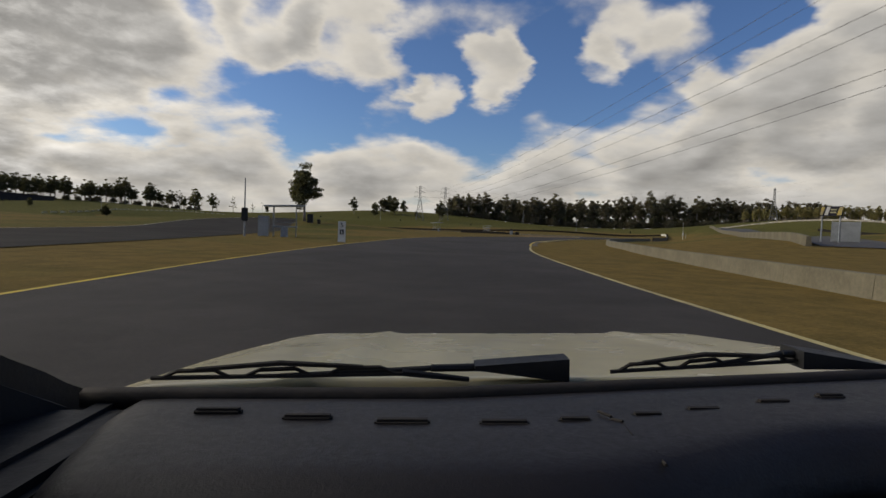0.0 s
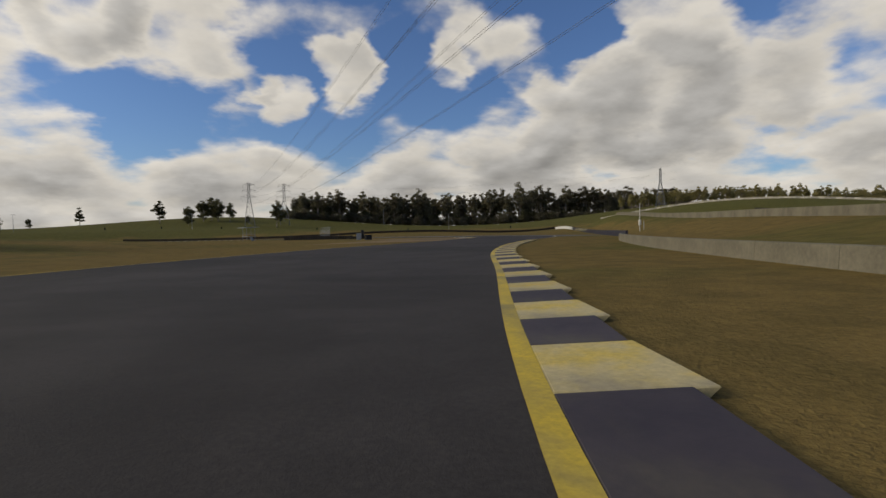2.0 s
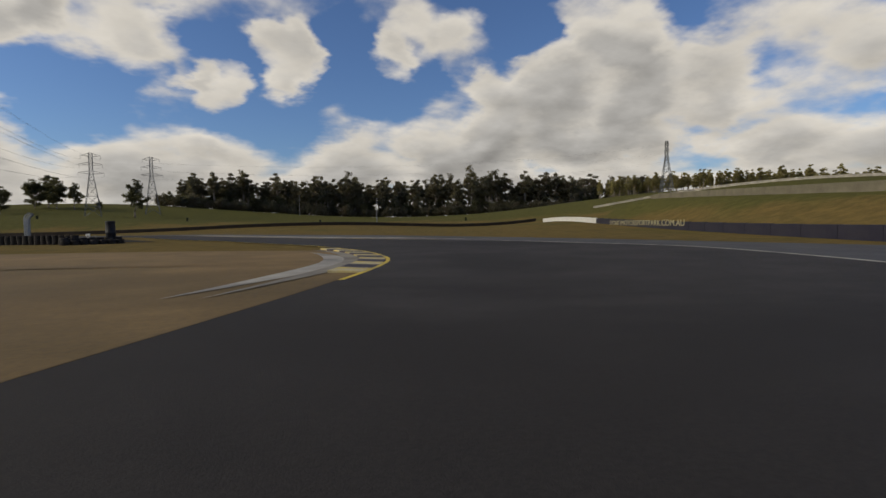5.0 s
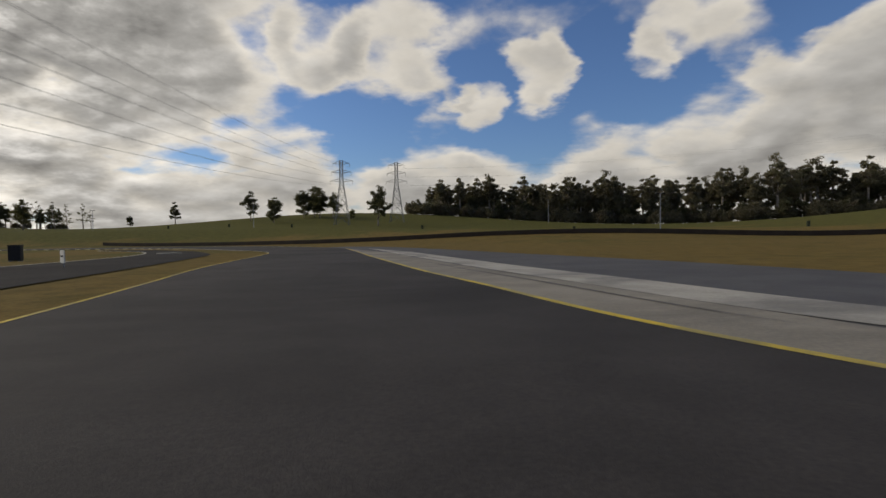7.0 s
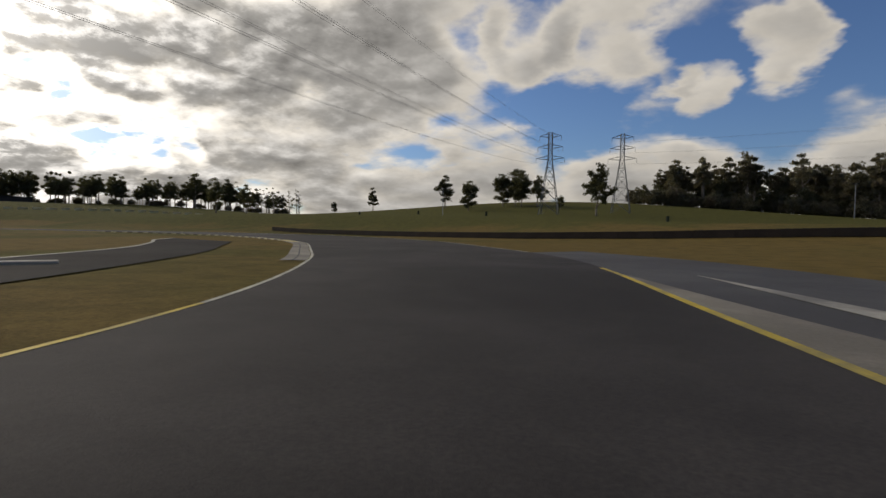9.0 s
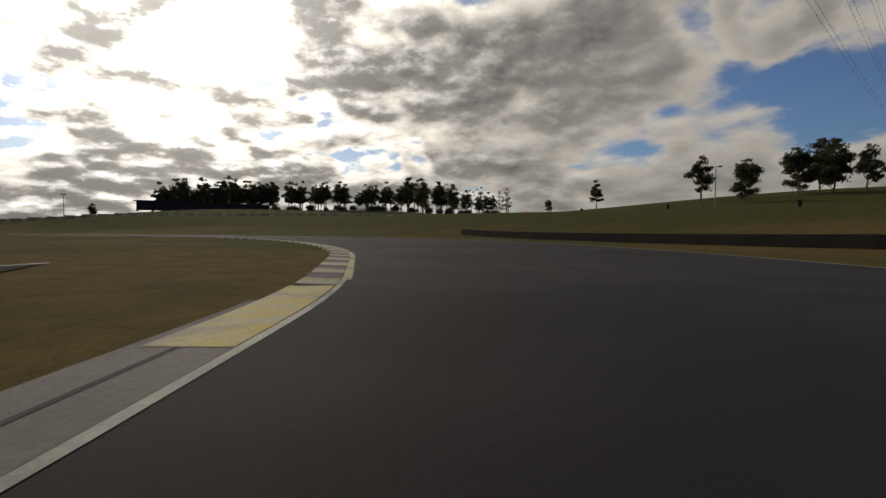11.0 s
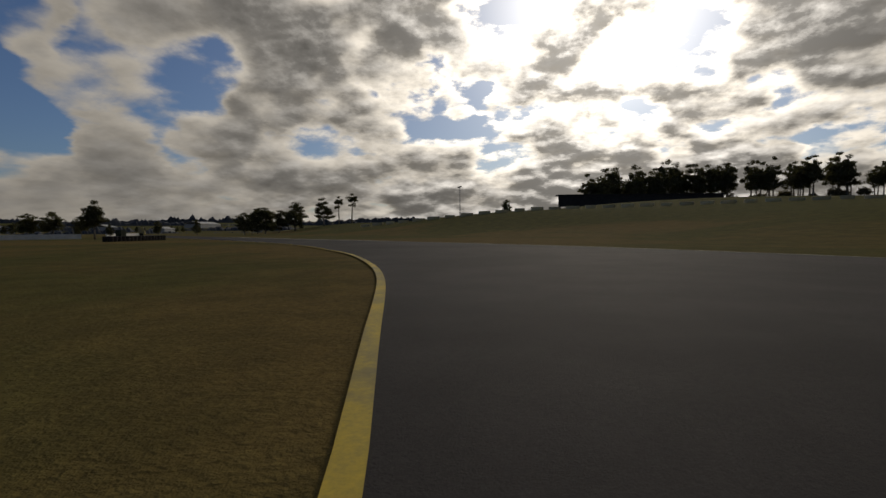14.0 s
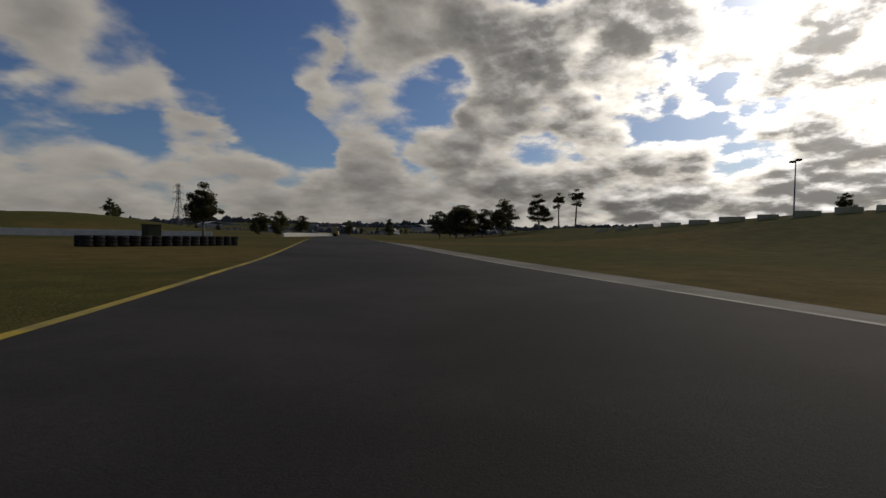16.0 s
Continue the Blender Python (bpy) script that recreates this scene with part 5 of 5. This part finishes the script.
def shade_shed(x, y, turn, long, tall):
    """A long open shed hung with dark shade cloth, on posts."""
    base = thing("shade_shed", "long low shed hung with dark shade cloth", "shed", stand(x, y, turn))
    n = int(long / 6)
    for i in range(n + 1):
        bm = bmesh.new()
        box(bm, -long / 2 + i * 6 - 0.35, -0.3, -0.4, -long / 2 + i * 6 + 0.35, 0.3, tall, 0.03)
        part("post", bm, "dark_cloth", base)
    for i in range(n):
        bm = bmesh.new()
        box(bm, -long / 2 + i * 6 + 0.02, -0.5, 0.12, -long / 2 + i * 6 + 5.98, -0.36, tall - 0.05, 0.02)
        part("cloth", bm, "dark_cloth", base)
    bm = bmesh.new()
    box(bm, -long / 2 - 0.5, -0.9, tall, long / 2 + 0.5, 4.5, tall + 0.35, 0.05)
    part("roof", bm, "dark_cloth", base)


shade_shed(-257, 311, 98.5, 60, 4.2)


def distant_vehicle(x, y, turn, colour, label):
    base = thing("recovery_truck", label, "truck", stand(x, y, turn))
    bm = bmesh.new()
    box(bm, -1.1, -3.2, 0.7, 1.1, 1.4, 1.1, 0.05)
    part("bed", bm, colour, base)
    bm = bmesh.new()
    for v in box(bm, -1.1, 1.5, 0.6, 1.1, 3.3, 2.6):
        if v.co.z > 2:
            v.co.y = min(v.co.y, 2.9)
    part("cab", bm, colour, base)
    bm = bmesh.new()
    box(bm, -0.95, 3.02, 1.6, 0.95, 3.34, 2.35, 0.05)
    part("windscreen", bm, "glass_dark", base)
    for sy in (-2.2, 2.3):
        for sx in (-1.0, 1.0):
            w = bmesh.new()
            rod(w, (sx - 0.14, sy, 0.46), (sx + 0.14, sy, 0.46), 0.46, 0.46, 16)
            part("wheel", w, "rubber", base)


distant_vehicle(-200, 150, 35, "kerb_yellow", "yellow recovery truck parked beyond the bend")
sheet_bin(23.0, 160, 12, 1.1, 0.9, 0.9, "black_plastic", "low black equipment box on the dirt verge")
sheet_bin(21.4, 161, -8, 0.9, 0.8, 1.2, "grey_sheet", "small pale grey locker on the dirt verge")
wall([(-170, 168), (-186, 158), (-200, 152)], 0.8, 0.4, "white_paint", "white_wall", "short white wall beyond the bend", step=4.0)
wall([(-110, 175), (-125, 180), (-140, 190)], 0.8, 0.4, "white_paint", "white_wall", "low white wall across the far grass", step=4.0)

# posts and markers on the hill
for x, y in [(-30, 352), (18, 340), (62, 318), (-62, 368), (-90, 372), (110, 300)]:
    base = thing("marker_drum", "small dark drum on the green slope", "drum", stand(x, y))
    bm = bmesh.new()
    rod(bm, (0, 0, -0.1), (0, 0, 1.15), 0.34, 0.34, 14)
    part("body", bm, "hedge", base)
    bm = bmesh.new()
    rod(bm, (0, 0, 1.15), (0, 0, 1.2), 0.37, 0.37, 14)
    part("lid", bm, "hedge", base)


# ---- the car, where it stands as the drive begins ----
def build_car():
    """A cream four-wheel drive. Its axes: x to the right, y forwards, z up, from the eye's place behind the windscreen, which is let out."""
    base = thing("car", "cream off-road car with a worn black dashboard, windscreen open", "car", Matrix.Translation((0, 0, 1.33)) @ Matrix.Rotation(radians(-2.0), 4, "Y"))

    def top(x, y):
        z = -0.132 - 0.1415 * y
        z -= 0.014 * max(0.0, (abs(x - 0.235) - 0.66) / 0.15) ** 2
        z -= 0.9 * max(0.0, y - 2.02) ** 2 * 6
        z += 0.010 * math.exp(-((abs(x - 0.235) - 0.46) / 0.03) ** 2)
        return z

    bm = bmesh.new()
    grid = []
    for j in range(25):
        row = []
        for i in range(45):
            s = i / 44
            y0 = 0.72 + 0.09 * min(1.0, s / 0.18) + 0.07 * max(0.0, s - 0.35)
            y = y0 + (2.16 - y0) * j / 24
            left = -0.485 - 0.105 * min(1.0, (y - 0.72) / 0.7)
            x = left + (1.06 - left) * s
            row.append(bm.verts.new((x, y, top(x, y))))
        grid.append(row)
    for r0, r1 in zip(grid, grid[1:]):
        for i in range(44):
            bm.faces.new((r0[i], r0[i + 1], r1[i + 1], r1[i]))
    ex = bmesh.ops.extrude_face_region(bm, geom=list(bm.faces))
    for v in ex["geom"]:
        if isinstance(v, bmesh.types.BMVert):
            v.co.z -= 0.03
    bmesh.ops.recalc_face_normals(bm, faces=bm.faces)
    bonnet = part("bonnet", bm, "cream_paint", base, "cream bonnet with a raised crease", smooth=True)

    # scuttle, seal and dashboard
    def rear(x):
        return 0.70 + 0.136 * max(0.0, x)

    def sheet(name, rows, material, label="", parent=base, thick=0.02, x0=-0.6, x1=1.06, n=40):
        bm = bmesh.new()
        g = []
        for y_of, z_of in rows:
            g.append([bm.verts.new((x, y_of(x), z_of(x))) for x in [x0 + (x1 - x0) * i / n for i in range(n + 1)]])
        for r0, r1 in zip(g, g[1:]):
            for i in range(n):
                bm.faces.new((r0[i], r0[i + 1], r1[i + 1], r1[i]))
        ex = bmesh.ops.extrude_face_region(bm, geom=list(bm.faces))
        for v in ex["geom"]:
            if isinstance(v, bmesh.types.BMVert):
                v.co.z -= thick
        bmesh.ops.recalc_face_normals(bm, faces=bm.faces)
        return part(name, bm, material, parent, label, smooth=True)

    sheet("scuttle", [(lambda x: rear(x) + 0.012, lambda x: -0.238), (lambda x: rear(x) + 0.09, lambda x: -0.250), (lambda x: max(rear(x) + 0.17, 0.865), lambda x: -0.275)], "black_plastic", x0=-0.50)
    sheet("windscreen_seal", [(lambda x: rear(x) - 0.012, lambda x: -0.226), (lambda x: rear(x), lambda x: -0.221), (lambda x: rear(x) + 0.014, lambda x: -0.232)], "rubber", x0=-0.50)

    def near(x):
        t = min(1.0, max(0.0, (x - 0.08) / 0.36))
        return 0.385 + 0.115 * t * t * (3 - 2 * t)
    def end(x):
        return 0.06 * max(0.0, (-0.36 - x) / 0.08) ** 2
    rows = []
    for k in range(13):
        u = k / 12
        rows.append((lambda x, u=u: near(x) + (rear(x) - 0.016 - near(x)) * u,
                     lambda x, u=u: -0.212 - 0.020 * u * u - 0.05 * max(0.0, 0.22 - u) ** 2 * 20 - end(x) - (0.004 * math.exp(-((u - 0.62) / 0.04) ** 2))))
    dash = sheet("dashboard", rows, "dash_vinyl", "worn dark vinyl dashboard top with demister slots", x0=-0.445, x1=1.0, thick=0.03)
    for v in dash.data.vertices:
        if v.co.x < 0:
            k = min(1.0, max(0.0, (v.co.y - 0.385) / 0.30))
            v.co.x *= 0.84 + 0.26 * k
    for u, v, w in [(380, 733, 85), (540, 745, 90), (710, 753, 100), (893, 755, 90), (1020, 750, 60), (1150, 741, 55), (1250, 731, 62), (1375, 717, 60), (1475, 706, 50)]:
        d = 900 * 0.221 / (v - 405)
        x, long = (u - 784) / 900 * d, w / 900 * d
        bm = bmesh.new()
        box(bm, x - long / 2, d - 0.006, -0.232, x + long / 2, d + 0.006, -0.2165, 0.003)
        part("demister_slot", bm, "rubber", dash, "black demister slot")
    # the split in the vinyl
    bm = bmesh.new()
    for a, b in zip([(0.185, 0.60), (0.192, 0.575), (0.200, 0.560), (0.196, 0.52), (0.205, 0.48)], [(0.192, 0.575), (0.200, 0.560), (0.196, 0.52), (0.205, 0.48), (0.203, 0.455)]):
        rod(bm, (*a, -0.2185), (*b, -0.2155), 0.0018, 0.0018, 5)
    part("split", bm, "rubber", dash, "crack in the dashboard vinyl")
    # the face of the dashboard below the roll
    bm = bmesh.new()
    box(bm, -0.44, 0.46, -0.72, 1.0, 0.54, -0.27, 0.02)
    part("fascia", bm, "black_plastic", base)
    bm = bmesh.new()
    box(bm, 0.28, 0.40, -0.34, 0.62, 0.455, -0.245, 0.015)
    part("instrument_cluster", bm, "glass_dark", base, "dark glazed instrument cluster")
    vent = bmesh.new()
    box(vent, -0.53, 0.50, -0.42, -0.40, 0.56, -0.26, 0.012)
    vent = part("side_vent", vent, "black_plastic", base)
    for k in range(4):
        bm = bmesh.new()
        box(bm, -0.52, 0.492, -0.40 + k * 0.035, -0.41, 0.50, -0.385 + k * 0.035)
        part("vent_slat", bm, "rubber", vent)

    bm = bmesh.new()
    side = [(0.80, -0.262), (0.74, -0.228), (0.70, -0.20), (0.64, -0.165), (0.5, -0.07), (0.3, -0.07), (0.3, -0.6), (0.80, -0.6)]
    ring = [[bm.verts.new((x, y, z)) for y, z in side] for x in (-0.585, -0.555)]
    for k in range(8):
        bm.faces.new((ring[0][k], ring[0][(k + 1) % 8], ring[1][(k + 1) % 8], ring[1][k]))
    bm.faces.new(ring[0][::-1])
    bm.faces.new(ring[1])
    part("quarter_panel", bm, "black_plastic", base)
    bm = bmesh.new()
    box(bm, -0.60, 0.25, -0.62, -0.395, 0.69, -0.246, 0.01)
    part("kick_panel", bm, "black_plastic", base)

    # pillars and roof; the windscreen itself is let out
    for sx, x0 in ((-1, -0.50), (1, 0.97)):
        bm = bmesh.new()
        pts = [Vector((x0 + sx * 0.02, 0.68, -0.27)), Vector((x0 + sx * 0.13, 0.50, -0.12)), Vector((x0 + sx * 0.17, 0.06, 0.27))]
        for a, b in zip(pts, pts[1:]):
            m = Matrix.Translation((a + b) / 2) @ (b - a).to_track_quat("Z", "X").to_matrix().to_4x4() @ Matrix.Diagonal((0.07, 0.055, (b - a).length + 0.03, 1))
            bmesh.ops.create_cube(bm, size=1.0, matrix=m @ Matrix.Translation((0, 0, 0)))
        for v in bm.verts:
            v.co.x += sx * 0.035
        part("pillar", bm, "black_plastic", base)
        bm = bmesh.new()
        box(bm, x0 + (sx - 1) * 0.06, -1.25, -0.80, x0 + (sx + 1) * 0.06, 0.72, -0.32, 0.03)
        part("front_door", bm, "cream_paint", base)
        bm = bmesh.new()
        xi = x0 - sx * 0.035
        box(bm, xi - 0.02, -1.2, -0.80, xi + 0.02, 0.70, -0.24, 0.008)
        part("door_trim", bm, "black_plastic", base)
        bm = bmesh.new()
        box(bm, x0 + sx * 0.10 - 0.04, -1.3, -0.25, x0 + sx * 0.10 + 0.04, -1.18, 0.30, 0.01)
        part("pillar", bm, "black_plastic", base)
        bm = bmesh.new()
        box(bm, x0 + sx * 0.10 - 0.04, -2.75, -0.30, x0 + sx * 0.10 + 0.04, -2.60, 0.30, 0.01)
        part("pillar", bm, "cream_paint", base)
        bm = bmesh.new()
        box(bm, x0 + (sx - 1) * 0.06, -2.75, -0.80, x0 + (sx + 1) * 0.06, -1.27, -0.235, 0.03)
        part("rear_door", bm, "cream_paint", base)
        bm = bmesh.new()
        xa = -0.60 if sx < 0 else 1.04
        box(bm, xa - (0.10 if sx < 0 else 0.0), 0.75, -0.78, xa + (0.0 if sx < 0 else 0.10), 2.12, -0.50, 0.03)
        part("wing", bm, "cream_paint", base)
        bm = bmesh.new()
        rod(bm, (0.235 + sx * 0.55, 2.18, -0.56), (0.235 + sx * 0.55, 2.24, -0.56), 0.10, 0.095, 20)
        part("headlight", bm, "glass_dark", base)
        for y in (1.45, -1.75):
            xw = 0.235 + sx * 0.72
            w = bmesh.new()
            rod(w, (xw - 0.11, y, -0.97), (xw + 0.11, y, -0.97), 0.36, 0.36, 24)
            bmesh.ops.bevel(w, geom=[e for e in w.edges if abs(e.verts[0].co.x - e.verts[1].co.x) < 1e-4], offset=0.03, segments=2, affect="EDGES")
            wheel = part("wheel", w, "rubber", base)
            r = bmesh.new()
            rod(r, (xw + sx * 0.10, y, -0.97), (xw + sx * 0.125, y, -0.97), 0.21, 0.17, 20)
            part("rim", r, "galvanised", wheel)
    bm = bmesh.new()
    box(bm, -0.64, -2.78, 0.27, 1.11, 0.12, 0.33, 0.03)
    part("roof", bm, "cream_paint", base)
    bm = bmesh.new()
    box(bm, -0.56, -2.78, -0.85, 1.03, -2.70, -0.24, 0.03)
    part("tailgate", bm, "cream_paint", base)
    bm = bmesh.new()
    box(bm, -0.55, -2.7, -0.86, 1.02, 2.1, -0.80, 0.02)
    part("floor_pan", bm, "black_plastic", base)
    bm = bmesh.new()
    box(bm, -0.60, 2.10, -0.74, 1.07, 2.20, -0.48, 0.03)
    part("grille", bm, "black_plastic", base)
    bm = bmesh.new()
    box(bm, -0.68, 2.16, -0.92, 1.15, 2.32, -0.74, 0.04)
    part("bumper", bm, "black_plastic", base)

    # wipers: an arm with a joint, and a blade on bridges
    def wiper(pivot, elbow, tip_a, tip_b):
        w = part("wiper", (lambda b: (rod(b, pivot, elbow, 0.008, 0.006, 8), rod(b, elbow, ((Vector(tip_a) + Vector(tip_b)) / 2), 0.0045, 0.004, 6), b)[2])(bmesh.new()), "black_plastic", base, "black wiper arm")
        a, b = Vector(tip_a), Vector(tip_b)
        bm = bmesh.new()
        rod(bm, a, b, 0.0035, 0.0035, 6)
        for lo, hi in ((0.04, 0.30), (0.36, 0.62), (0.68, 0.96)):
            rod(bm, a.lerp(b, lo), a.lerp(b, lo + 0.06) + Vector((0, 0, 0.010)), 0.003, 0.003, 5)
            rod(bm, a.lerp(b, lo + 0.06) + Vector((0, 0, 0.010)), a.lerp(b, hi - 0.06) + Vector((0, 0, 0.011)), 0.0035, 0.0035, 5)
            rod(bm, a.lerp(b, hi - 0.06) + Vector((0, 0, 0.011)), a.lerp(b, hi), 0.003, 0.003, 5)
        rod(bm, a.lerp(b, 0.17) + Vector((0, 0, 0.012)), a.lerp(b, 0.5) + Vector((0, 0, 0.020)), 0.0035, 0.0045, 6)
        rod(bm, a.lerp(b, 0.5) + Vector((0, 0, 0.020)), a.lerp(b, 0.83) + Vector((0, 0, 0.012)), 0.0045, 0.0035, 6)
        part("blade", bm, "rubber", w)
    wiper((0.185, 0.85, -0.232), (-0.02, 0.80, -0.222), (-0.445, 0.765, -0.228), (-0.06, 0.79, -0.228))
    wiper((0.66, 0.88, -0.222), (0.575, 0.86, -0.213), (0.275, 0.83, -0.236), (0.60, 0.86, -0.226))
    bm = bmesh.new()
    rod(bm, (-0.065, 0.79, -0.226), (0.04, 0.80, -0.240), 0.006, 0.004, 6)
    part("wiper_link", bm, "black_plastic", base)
    bm = bmesh.new()
    for v in box(bm, 0.05, 0.80, -0.245, 0.20, 0.84, -0.208):
        if v.co.x < 0.12 and v.co.z > -0.22:
            v.co.z = -0.219
        elif v.co.x < 0.12:
            v.co.z = -0.226
    part("wiper_cowl", bm, "black_plastic", base)
    bm = bmesh.new()
    for v in box(bm, 0.60, 0.84, -0.235, 0.74, 0.90, -0.205):
        if v.co.x > 0.7 and v.co.z > -0.22:
            v.co.z = -0.228
    part("wiper_cowl", bm, "black_plastic", base)


build_car()
